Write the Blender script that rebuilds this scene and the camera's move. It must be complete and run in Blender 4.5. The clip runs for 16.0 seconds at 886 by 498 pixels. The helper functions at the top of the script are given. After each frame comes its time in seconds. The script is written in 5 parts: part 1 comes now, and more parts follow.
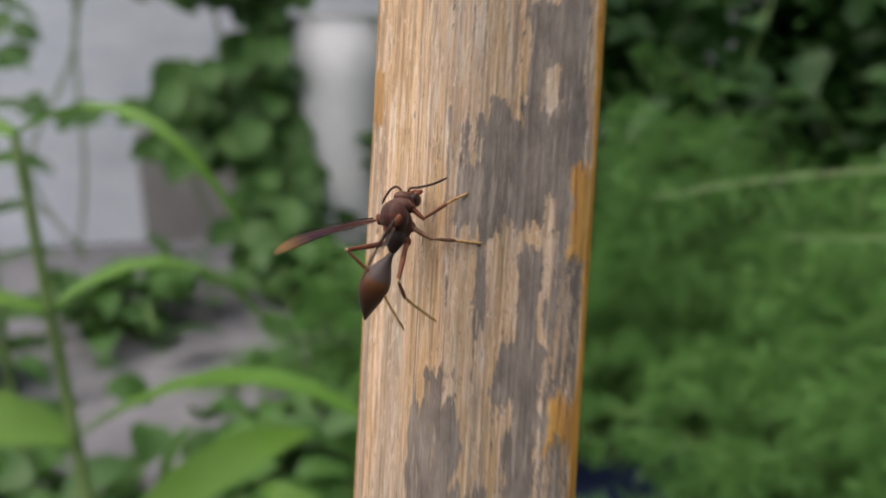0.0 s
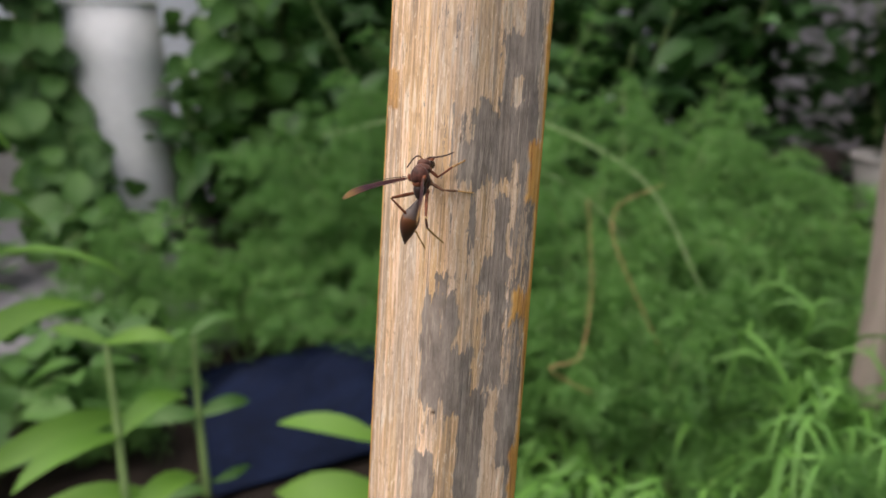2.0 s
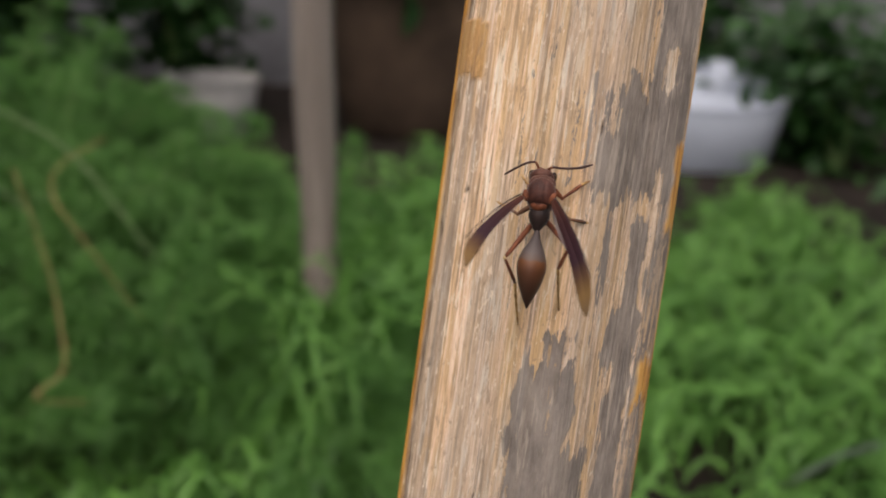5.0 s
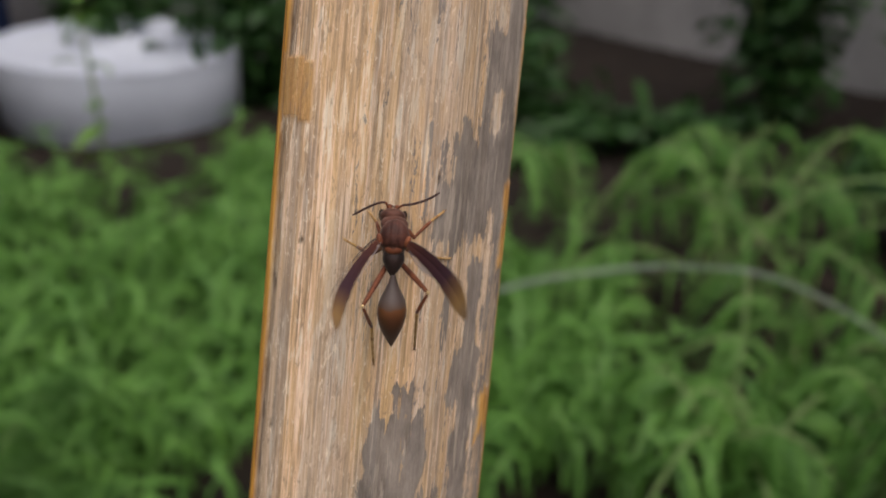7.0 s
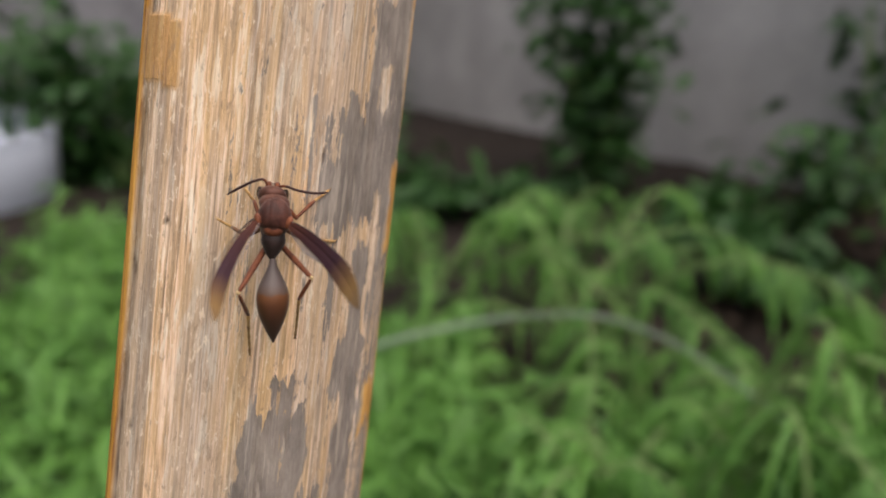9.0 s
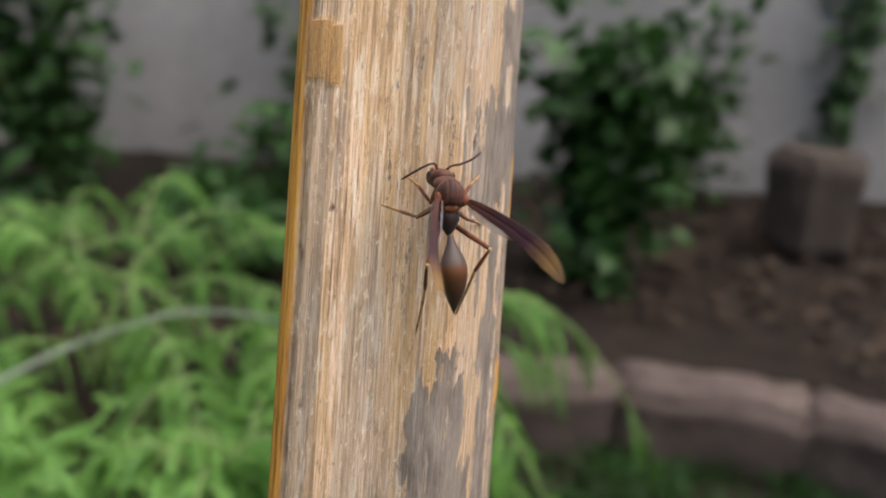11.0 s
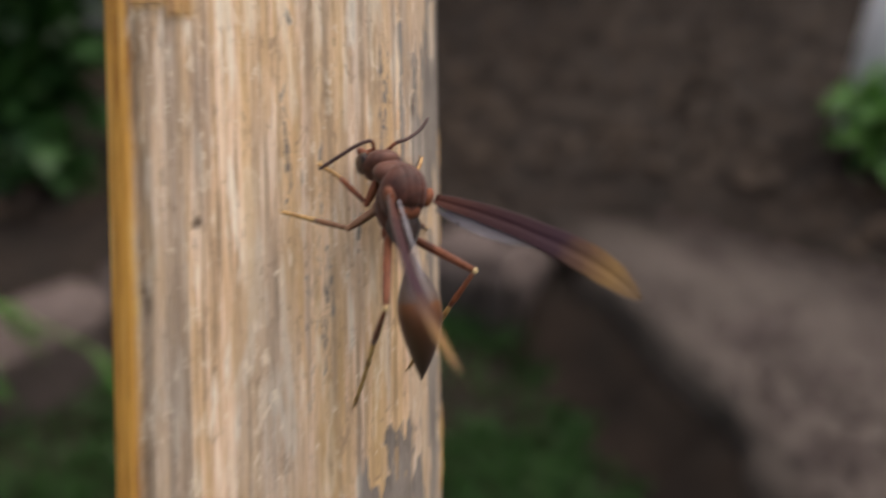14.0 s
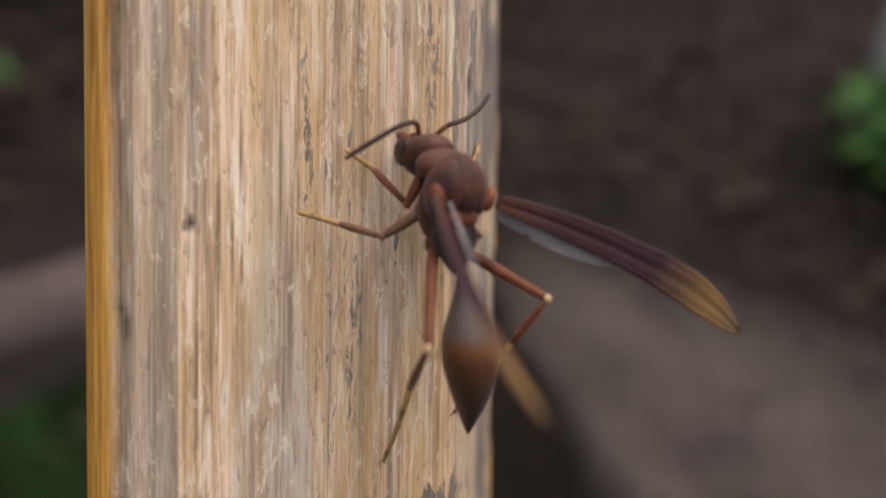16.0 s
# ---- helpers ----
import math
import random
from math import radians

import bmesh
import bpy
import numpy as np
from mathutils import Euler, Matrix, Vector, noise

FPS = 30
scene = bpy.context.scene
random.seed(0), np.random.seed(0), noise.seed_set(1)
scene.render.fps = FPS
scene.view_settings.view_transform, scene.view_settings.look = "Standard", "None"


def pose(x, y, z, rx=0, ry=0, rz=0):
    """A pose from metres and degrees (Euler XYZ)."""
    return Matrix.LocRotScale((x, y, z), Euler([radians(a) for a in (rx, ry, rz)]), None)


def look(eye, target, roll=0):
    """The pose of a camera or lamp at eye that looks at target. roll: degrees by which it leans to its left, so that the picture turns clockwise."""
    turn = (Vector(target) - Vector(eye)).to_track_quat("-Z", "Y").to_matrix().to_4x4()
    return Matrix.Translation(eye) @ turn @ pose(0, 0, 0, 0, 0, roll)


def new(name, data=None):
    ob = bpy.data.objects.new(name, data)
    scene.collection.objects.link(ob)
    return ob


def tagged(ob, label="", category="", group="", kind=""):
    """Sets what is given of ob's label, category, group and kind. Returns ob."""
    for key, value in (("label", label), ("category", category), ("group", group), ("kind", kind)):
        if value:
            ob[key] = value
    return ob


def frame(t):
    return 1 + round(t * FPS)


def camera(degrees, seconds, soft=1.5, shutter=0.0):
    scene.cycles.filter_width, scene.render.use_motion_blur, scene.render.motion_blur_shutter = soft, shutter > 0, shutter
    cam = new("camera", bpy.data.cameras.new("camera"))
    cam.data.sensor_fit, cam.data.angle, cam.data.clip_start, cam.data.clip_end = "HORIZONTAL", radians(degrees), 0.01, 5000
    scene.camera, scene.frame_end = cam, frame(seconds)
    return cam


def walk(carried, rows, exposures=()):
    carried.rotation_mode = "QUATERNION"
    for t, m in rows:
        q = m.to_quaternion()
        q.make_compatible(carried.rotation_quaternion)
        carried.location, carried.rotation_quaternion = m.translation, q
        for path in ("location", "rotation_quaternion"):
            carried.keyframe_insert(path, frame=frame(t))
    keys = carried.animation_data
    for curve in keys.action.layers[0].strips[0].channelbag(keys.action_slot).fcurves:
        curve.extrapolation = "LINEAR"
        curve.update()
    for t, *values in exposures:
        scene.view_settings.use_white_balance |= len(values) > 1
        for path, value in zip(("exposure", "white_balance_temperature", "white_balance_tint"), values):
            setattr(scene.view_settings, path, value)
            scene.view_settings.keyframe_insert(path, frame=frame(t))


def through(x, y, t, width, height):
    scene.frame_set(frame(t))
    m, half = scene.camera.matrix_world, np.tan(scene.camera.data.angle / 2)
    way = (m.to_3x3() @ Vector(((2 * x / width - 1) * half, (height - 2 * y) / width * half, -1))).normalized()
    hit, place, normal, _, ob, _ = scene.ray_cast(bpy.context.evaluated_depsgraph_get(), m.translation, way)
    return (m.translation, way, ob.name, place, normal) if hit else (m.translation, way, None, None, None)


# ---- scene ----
# ---------------------------------------------------------------- camera
cam = camera(66.43, 16.0, soft=1.6, shutter=0.25)
PATH = [
    (0, pose(-0.17, -0.1, 0.02411, 75.19, 0.18, 75.0)),
    (0.5, pose(0.16223, -0.02763, 0.03419, 75.09, 1.16, 85)),
    (1, pose(0.16157, -0.03382, 0.0335, 74.63, 1.08, 82.7)),
    (1.5, pose(0.15607, -0.0505, 0.02967, 73.37, 0.81, 73.41)),
    (2, pose(0.13387, -0.08402, 0.03032, 73.12, 1.06, 60.02)),
    (2.5, pose(0.10184, -0.11103, 0.02767, 72.68, 3.42, 43.19)),
    (3, pose(0.08187, -0.1173, 0.03162, 73.26, 2.13, 36.26)),
    (3.5, pose(0.06236, -0.11796, 0.03076, 72.33, 0.61, 28.85)),
    (6, pose(-0.05029, -0.09434, 0.03568, 63.61, 0.14, -20.63)),
    (6.5, pose(-0.05609, -0.08789, 0.04123, 61.86, 2.59, -34.83)),
    (7, pose(-0.06072, -0.08113, 0.04226, 65.56, 0.51, -41.61)),
    (7.5, pose(-0.06354, -0.076, 0.03765, 66.5, 1.1, -45.65)),
    (8, pose(-0.0676, -0.07364, 0.03338, 68.52, -0.11, -50.45)),
    (8.5, pose(-0.06121, -0.085, 0.0262, 71.35, -0.81, -50.94)),
    (11, pose(-0.10457, 0.01276, 0.02726, 71.7, -1.36, -100.41)),
    (11.5, pose(-0.09895, 0.03286, 0.03111, 72.58, -1.36, -116.48)),
    (12, pose(-0.07736, 0.07278, 0.03266, 67.44, 0.34, -139.91)),
    (12.5, pose(-0.06894, 0.08339, 0.03329, 66.91, -0.1, -148.06)),
    (13, pose(-0.05665, 0.08481, 0.04261, 68.62, -2.1, -154.12)),
    (13.5, pose(-0.05573, 0.08514, 0.03808, 67.25, -1.52, -152.71)),
    (14, pose(-0.04850, -0.14194, 0.03143, 57.66, 1.00, -141.45)),
    (14.5, pose(-0.02105, -0.40306, 0.03424, 52.00, 1.21, -136.61)),
    (15, pose(-0.01273, -0.39520, 0.03056, 51.96, 0.22, -134.75)),
    (15.5, pose(-0.01508, -0.39603, 0.02932, 52.60, -0.43, -136.95)),
    (16, pose(-0.01314, -0.39359, 0.02872, 51.60, 0.23, -139.35)),
]

EXPOSURES = ((0, 0.58), (0.5, 0.8), (1.0, 0.8), (2.5, 0.65), (3.5, 0.6), (6, -0.2), (6.5, -0.12), (7.5, -0.08), (8.0, -0.05), (8.5, 0.2), (11, 0.75), (12.0, 0.92), (13.5, 1.0), (14.0, 0.52), (14.5, 0.33), (16, 0.31))
walk(cam, PATH, EXPOSURES)
cam.data.dof.use_dof = True
cam.data.dof.aperture_fstop = 12.5

# the stick is turned in front of the lens
POLE_ROWS = [
    (0, pose(-0.27076, -0.06492, 0, -12.03, -5.52, 35.75)),
    (0.5, pose(0, 0, 0, -10.07, -2.59, 42.71)),
    (1, pose(0, 0, 0, -10.04, -2.58, 40.62)),
    (1.5, pose(0, 0, 0, -11.09, -1.89, 37.91)),
    (2, pose(0, 0, 0, -10.04, -0.65, 29.23)),
    (2.5, pose(0, 0, 0, -10.02, 1.99, 18.19)),
    (3, pose(0, 0, 0, -9.64, 1.67, 13.48)),
    (3.5, pose(0, 0, 0, -11.73, 0.6, 9.05)),
    (6, pose(0, 0, 0, -23.37, 1.49, -31.49)),
    (6.5, pose(0, 0, 0, -21.91, 6.35, -38.44)),
    (7, pose(0, 0, 0, -20.16, 6.19, -41.62)),
    (7.5, pose(0, 0, 0, -19.8, 5.29, -45.4)),
    (8, pose(0, 0, 0, -16.03, 3.79, -48.12)),
    (8.5, pose(0, 0, 0, -11.86, 7.03, -40.73)),
    (11, pose(0, 0, 0, -16.23, 7.2, -85.86)),
    (11.5, pose(0, 0, 0, -14.1, 5.15, -95.62)),
    (12, pose(0, 0, 0, -17.27, 8.78, -115.08)),
    (12.5, pose(0, 0, 0, -18.04, 8.89, -119.49)),
    (13, pose(0, 0, 0, -22.31, 7.83, -126.83)),
    (13.5, pose(0, 0, 0, -21.17, 8.76, -124.54)),
    (14, pose(0.00546, -0.18100, -0.00341, -26.30, 16.69, -111.69)),
    (14.5, pose(0.02756, -0.42271, -0.00520, -32.17, 21.87, -106.30)),
    (15, pose(0.02841, -0.42384, -0.00536, -33.75, 14.77, -112.42)),
    (15.5, pose(0.02849, -0.42370, -0.00541, -31.49, 16.79, -111.36)),
    (16, pose(0.02888, -0.42376, -0.00544, -31.56, 17.72, -115.10)),
]


# ---------------------------------------------------------------- light: soft evening sky, sun behind thin cloud
SUN_ELEV, SUN_AZ = 60.0, -100.0       # height; compass turn of the way to the sun, from +x towards +y


def make_world():
    w = bpy.data.worlds.new("sky")
    scene.world = w
    w.use_nodes = True
    nt = w.node_tree
    nt.nodes.clear()
    out = nt.nodes.new("ShaderNodeOutputWorld")
    bg = nt.nodes.new("ShaderNodeBackground")
    sky = nt.nodes.new("ShaderNodeTexSky")
    sky.sky_type = 'NISHITA'
    sky.sun_disc = False
    sky.sun_elevation = radians(SUN_ELEV)
    sky.sun_rotation = radians(90.0 - SUN_AZ)
    sky.air_density, sky.dust_density, sky.ozone_density = 1.0, 4.0, 1.0
    bg.inputs[1].default_value = 0.115
    nt.links.new(sky.outputs[0], bg.inputs[0])
    nt.links.new(bg.outputs[0], out.inputs[0])


def make_sun():
    d = bpy.data.lights.new("sun", 'SUN')
    d.energy = 3.4
    d.angle = radians(120.0)
    d.color = (1.0, 0.89, 0.79)
    s = new("sun", d)
    e, a = radians(SUN_ELEV), radians(SUN_AZ)
    way = Vector((math.cos(e) * math.cos(a), math.cos(e) * math.sin(a), math.sin(e)))
    s.matrix_world = look(way * 10.0, (0, 0, 0))


make_world()
make_sun()


# ---------------------------------------------------------------- materials
class Mat:
    """A small helper round a principled material."""

    def __init__(self, name, rough=0.7, metal=0.0, spec=0.4):
        self.m = bpy.data.materials.new(name)
        self.m.use_nodes = True
        self.nt = self.m.node_tree
        self.b = self.nt.nodes["Principled BSDF"]
        self.b.inputs["Roughness"].default_value = rough
        self.b.inputs["Metallic"].default_value = metal
        self.b.inputs["Specular IOR Level"].default_value = spec
        self.tc = self.nt.nodes.new("ShaderNodeTexCoord")

    def node(self, kind, **kw):
        n = self.nt.nodes.new(kind)
        for k, v in kw.items():
            n.inputs[k].default_value = v
        return n

    def link(self, a, b):
        self.nt.links.new(a, b)

    def coords(self, scale=(1, 1, 1), space="Object"):
        mp = self.node("ShaderNodeMapping")
        mp.inputs["Scale"].default_value = scale
        self.link(self.tc.outputs[space], mp.inputs["Vector"])
        return mp.outputs["Vector"]

    def noise(self, vec, scale, detail=4.0, rough=0.55, distort=0.0):
        n = self.node("ShaderNodeTexNoise", Scale=scale, Detail=detail, Roughness=rough, Distortion=distort)
        self.link(vec, n.inputs["Vector"])
        return n.outputs["Fac"]

    def ramp(self, fac, stops):
        r = self.node("ShaderNodeValToRGB")
        els = r.color_ramp.elements
        while len(els) < len(stops):
            els.new(0.5)
        for e, (p, c) in zip(els, stops):
            e.position = p
            e.color = (*c, 1.0) if len(c) == 3 else c
        self.link(fac, r.inputs["Fac"])
        return r.outputs["Color"]

    def mix(self, fac, a, b, mode='MIX'):
        n = self.nt.nodes.new("ShaderNodeMix")
        n.data_type, n.blend_type = 'RGBA', mode
        for sock, v in ((n.inputs["Factor"], fac), (n.inputs["A"], a), (n.inputs["B"], b)):
            if isinstance(v, bpy.types.NodeSocket):
                self.link(v, sock)
            elif isinstance(v, (int, float)):
                sock.default_value = v
            else:
                sock.default_value = (*v, 1.0)
        return n.outputs["Result"]

    def math(self, op, a, b=0.0):
        n = self.nt.nodes.new("ShaderNodeMath")
        n.operation = op
        for sock, v in zip(n.inputs, (a, b)):
            if isinstance(v, bpy.types.NodeSocket):
                self.link(v, sock)
            else:
                sock.default_value = v
        return n.outputs[0]

    def attr(self, name):
        n = self.nt.nodes.new("ShaderNodeAttribute")
        n.attribute_name = name
        return n.outputs["Fac"]

    def color(self, sock):
        self.link(sock, self.b.inputs["Base Color"])

    def rough(self, sock):
        self.link(sock, self.b.inputs["Roughness"])

    def bump(self, sock, strength=0.3, dist=0.002, after=None):
        n = self.node("ShaderNodeBump", Strength=strength, Distance=dist)
        self.link(sock, n.inputs["Height"])
        if after is not None:
            self.link(after, n.inputs["Normal"])
        self.link(n.outputs["Normal"], self.b.inputs["Normal"])
        return n.outputs["Normal"]


def speckled(name, dark, light, scale=8.0, rough=0.75, bump=0.2, fine=6.0, dist=0.004, stretch=(1, 1, 1), spec=0.3):
    """A surface with variation at two scales."""
    m = Mat(name, rough, spec=spec)
    v = m.coords(stretch)
    big = m.noise(v, scale, 3)
    small = m.noise(v, scale * fine, 5, 0.65)
    f = m.math('ADD', m.math('MULTIPLY', big, 0.6), m.math('MULTIPLY', small, 0.4))
    m.color(m.ramp(f, [(0.32, dark), (0.68, light)]))
    m.bump(small, bump, dist)
    return m.m


def leaf_mat(name, dark, light, rough=0.5, through=0.25):
    """A leaf that lets a little light through, each island its own tone."""
    m = Mat(name, rough, spec=0.35)
    g = m.nt.nodes.new("ShaderNodeNewGeometry")
    v = m.coords()
    oi = m.nt.nodes.new("ShaderNodeObjectInfo")
    f = m.math('ADD', m.math('MULTIPLY', g.outputs["Random Per Island"], 0.45), m.math('MULTIPLY', m.noise(v, 9.0, 4), 0.35))
    f = m.math('ADD', f, m.math('MULTIPLY', oi.outputs["Random"], 0.2))
    col = m.ramp(f, [(0.1, dark), (0.9, light)])
    m.color(col)
    tr = m.nt.nodes.new("ShaderNodeBsdfTranslucent")
    m.link(col, tr.inputs["Color"])
    mx = m.nt.nodes.new("ShaderNodeMixShader")
    mx.inputs[0].default_value = through
    m.link(m.b.outputs[0], mx.inputs[1])
    m.link(tr.outputs[0], mx.inputs[2])
    m.link(mx.outputs[0], m.nt.nodes["Material Output"].inputs["Surface"])
    return m.m


def pole_mat():
    """Weathered cane: pale fibre, grey bark film left in patches, ochre rind along both flanks."""
    m = Mat("weathered_cane", 0.72, spec=0.25)
    fine = m.noise(m.coords((1, 1, 0.035)), 3000.0, 3, 0.6)
    mid = m.noise(m.coords((1, 1, 0.05)), 1100.0, 5, 0.65, 0.15)
    crack = m.noise(m.coords((1, 1, 0.022)), 1500.0, 2, 0.5)
    broad = m.noise(m.coords((1, 1, 0.10)), 170.0, 4, 0.6)
    blot = m.noise(m.coords((1, 1, 0.35)), 330.0, 5, 0.7)
    fleck = m.noise(m.coords((1, 1, 0.12)), 800.0, 3, 0.6)
    f = m.math('ADD', m.math('MULTIPLY', fine, 0.42), m.math('MULTIPLY', mid, 0.58))
    hair = m.noise(m.coords((1, 1, 0.018)), 5200.0, 2, 0.5)
    f = m.math('ADD', f, m.math('MULTIPLY', m.math('SUBTRACT', hair, 0.5), 0.16))
    fibre = m.ramp(f, [(0.35, (0.29, 0.20, 0.135)), (0.43, (0.50, 0.34, 0.205)), (0.50, (0.70, 0.475, 0.30)), (0.60, (0.94, 0.73, 0.56))])
    split = m.ramp(crack, [(0.37, (1, 1, 1)), (0.43, (0, 0, 0))])
    fibre = m.mix(m.math('MULTIPLY', split, 0.55), fibre, (0.10, 0.072, 0.05))
    pale = m.ramp(fleck, [(0.56, (0, 0, 0)), (0.63, (1, 1, 1))])
    fibre = m.mix(m.math('MULTIPLY', pale, 0.7), fibre, (0.93, 0.84, 0.70))
    weather = m.ramp(broad, [(0.42, (0.0, 0.0, 0.0)), (0.58, (1, 1, 1))])
    greyed = m.mix(0.62, fibre, (0.39, 0.335, 0.285))
    band = m.noise(m.coords((1, 1, 0.03)), 420.0, 3, 0.6)
    fibre = m.mix(m.math('MULTIPLY', m.ramp(band, [(0.44, (0, 0, 0)), (0.60, (1, 1, 1))]), 0.62), fibre, (0.66, 0.43, 0.20))
    streak = m.ramp(m.noise(m.coords((1, 1, 0.025)), 640.0, 3, 0.6), [(0.36, (1, 1, 1)), (0.48, (0, 0, 0))])
    fibre = m.mix(m.math('MULTIPLY', streak, 0.8), fibre, (0.24, 0.18, 0.14))
    wood = m.mix(m.math('MULTIPLY', weather, 0.75), fibre, greyed)
    # frayed, broken fibre ends and small dirt specks that cut across the long grain
    fray = m.noise(m.coords((1, 1, 0.28)), 1500.0, 4, 0.7, 0.6)
    dirt = m.ramp(fray, [(0.34, (1, 1, 1)), (0.43, (0, 0, 0))])
    wood = m.mix(m.math('MULTIPLY', dirt, 0.55), wood, (0.24, 0.17, 0.115))
    chip = m.ramp(fray, [(0.58, (0, 0, 0)), (0.66, (1, 1, 1))])
    wood = m.mix(m.math('MULTIPLY', chip, 0.6), wood, (0.90, 0.77, 0.60))
    patch = m.noise(m.coords((1, 1, 0.16)), 420.0, 4, 0.65, 0.3)
    tan = m.ramp(patch, [(0.54, (0, 0, 0)), (0.64, (1, 1, 1))])
    wood = m.mix(m.math('MULTIPLY', tan, 0.3), wood, (0.52, 0.34, 0.17))
    film = m.mix(m.ramp(blot, [(0.35, (0, 0, 0)), (0.7, (1, 1, 1))]), (0.135, 0.118, 0.108), (0.31, 0.27, 0.24))
    film = m.mix(m.math('MULTIPLY', pale, 0.45), film, (0.50, 0.42, 0.35))
    # the film breaks up along the grain at its edges
    torn = m.math('ADD', m.attr("film"), m.math('ADD', m.math('MULTIPLY', m.math('SUBTRACT', mid, 0.5), 1.2), m.math('MULTIPLY', m.math('SUBTRACT', fray, 0.5), 0.9)))
    cover = m.ramp(torn, [(0.47, (0, 0, 0)), (0.56, (1, 1, 1))])
    rind = m.ramp(mid, [(0.36, (0.30, 0.12, 0.025)), (0.46, (0.58, 0.28, 0.05)), (0.58, (0.68, 0.37, 0.085)), (0.68, (0.74, 0.50, 0.20))])
    stain = m.ramp(blot, [(0.60, (0, 0, 0)), (0.70, (1, 1, 1))])
    rind = m.mix(m.math('MULTIPLY', stain, 0.55), rind, (0.16, 0.07, 0.025))
    dark = m.ramp(m.attr("pit"), [(0.0, (1, 1, 1)), (1.0, (0.12, 0.09, 0.07))])
    col = m.mix(m.math('MULTIPLY', cover, 0.92), wood, film)
    col = m.mix(m.attr("rind"), col, rind)
    col = m.mix(1.0, col, dark, 'MULTIPLY')
    m.color(col)
    h = m.math('ADD', m.math('ADD', f, m.math('MULTIPLY', fray, 0.5)), m.math('MULTIPLY', cover, 0.12))
    m.bump(h, 0.55, 0.0009)
    return m.m


POLE_MAT = pole_mat()
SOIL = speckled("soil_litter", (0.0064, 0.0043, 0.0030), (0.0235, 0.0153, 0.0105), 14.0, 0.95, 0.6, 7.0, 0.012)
GRAVEL = speckled("worn_concrete", (0.044, 0.035, 0.030), (0.086, 0.070, 0.060), 9.0, 0.9, 0.5, 9.0, 0.006)


def paving_mat():
    """Worn concrete with soil and litter strewn over its outer part in drifts."""
    m = Mat("littered_concrete", 0.9, spec=0.3)
    v = m.coords()
    big, small = m.noise(v, 9.0, 3), m.noise(v, 80.0, 5, 0.65)
    f = m.math('ADD', m.math('MULTIPLY', big, 0.6), m.math('MULTIPLY', small, 0.4))
    stone = m.ramp(f, [(0.32, (0.044, 0.035, 0.030)), (0.68, (0.086, 0.070, 0.060))])
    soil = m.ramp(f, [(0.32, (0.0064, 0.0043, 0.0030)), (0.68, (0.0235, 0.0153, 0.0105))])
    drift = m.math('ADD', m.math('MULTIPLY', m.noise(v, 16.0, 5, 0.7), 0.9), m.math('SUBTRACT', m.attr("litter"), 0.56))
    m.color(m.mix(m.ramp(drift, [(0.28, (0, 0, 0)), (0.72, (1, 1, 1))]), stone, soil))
    m.bump(small, 0.5, 0.006)
    return m.m


PAVING = paving_mat()
KERB = speckled("kerb_stone", (0.055, 0.041, 0.037), (0.135, 0.105, 0.096), 7.0, 0.9, 0.4, 8.0, 0.006)
PLASTER = speckled("lime_plaster", (0.225, 0.22, 0.215), (0.42, 0.41, 0.40), 3.0, 0.9, 0.25, 12.0, 0.004)
WHITE_WALL = speckled("whitewash", (0.70, 0.75, 0.84), (0.88, 0.92, 0.99), 7.0, 0.85, 0.4, 6.0, 0.008, (1, 1, 2.5))
PLASTIC = speckled("white_plastic", (0.60, 0.605, 0.62), (0.80, 0.805, 0.82), 5.0, 0.45, 0.06, 10.0, 0.002)
WEATHERED_WOOD = speckled("grey_wood", (0.16, 0.13, 0.11), (0.36, 0.31, 0.28), 20.0, 0.85, 0.5, 5.0, 0.004, (1, 1, 0.08))
BROWN_CLAY = speckled("brown_clay", (0.035, 0.022, 0.015), (0.10, 0.066, 0.045), 6.0, 0.85, 0.3, 6.0)
NAVY = speckled("navy_cloth", (0.002, 0.004, 0.013), (0.006, 0.012, 0.038), 12.0, 0.85, 0.3, 8.0, 0.004, (1, 1, 1), 0.12)
FERN = leaf_mat("feathery_green", (0.05, 0.14, 0.03), (0.17, 0.36, 0.085))
GRASS = leaf_mat("grass_green", (0.045, 0.14, 0.025), (0.18, 0.38, 0.075))
LEAF = leaf_mat("leaf_green", (0.052, 0.155, 0.018), (0.18, 0.35, 0.045))
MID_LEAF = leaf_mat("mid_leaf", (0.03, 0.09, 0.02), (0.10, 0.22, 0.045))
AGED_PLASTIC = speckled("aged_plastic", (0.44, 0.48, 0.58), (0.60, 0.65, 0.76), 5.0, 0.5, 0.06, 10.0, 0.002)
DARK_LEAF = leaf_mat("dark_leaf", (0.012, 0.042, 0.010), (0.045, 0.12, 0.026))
STEM = speckled("green_stem", (0.10, 0.17, 0.05), (0.22, 0.32, 0.12), 30.0, 0.6, 0.2)
PALE_STEM = speckled("blue_green_stem", (0.16, 0.22, 0.20), (0.30, 0.37, 0.34), 25.0, 0.5, 0.1)
# darker grey with the north wall's shade put in; the concrete strip shares it
SHADED_WALL = speckled("shade_darkened_grey", (0.10, 0.10, 0.11), (0.24, 0.24, 0.26), 3.0, 0.9, 0.3, 9.0, 0.005)


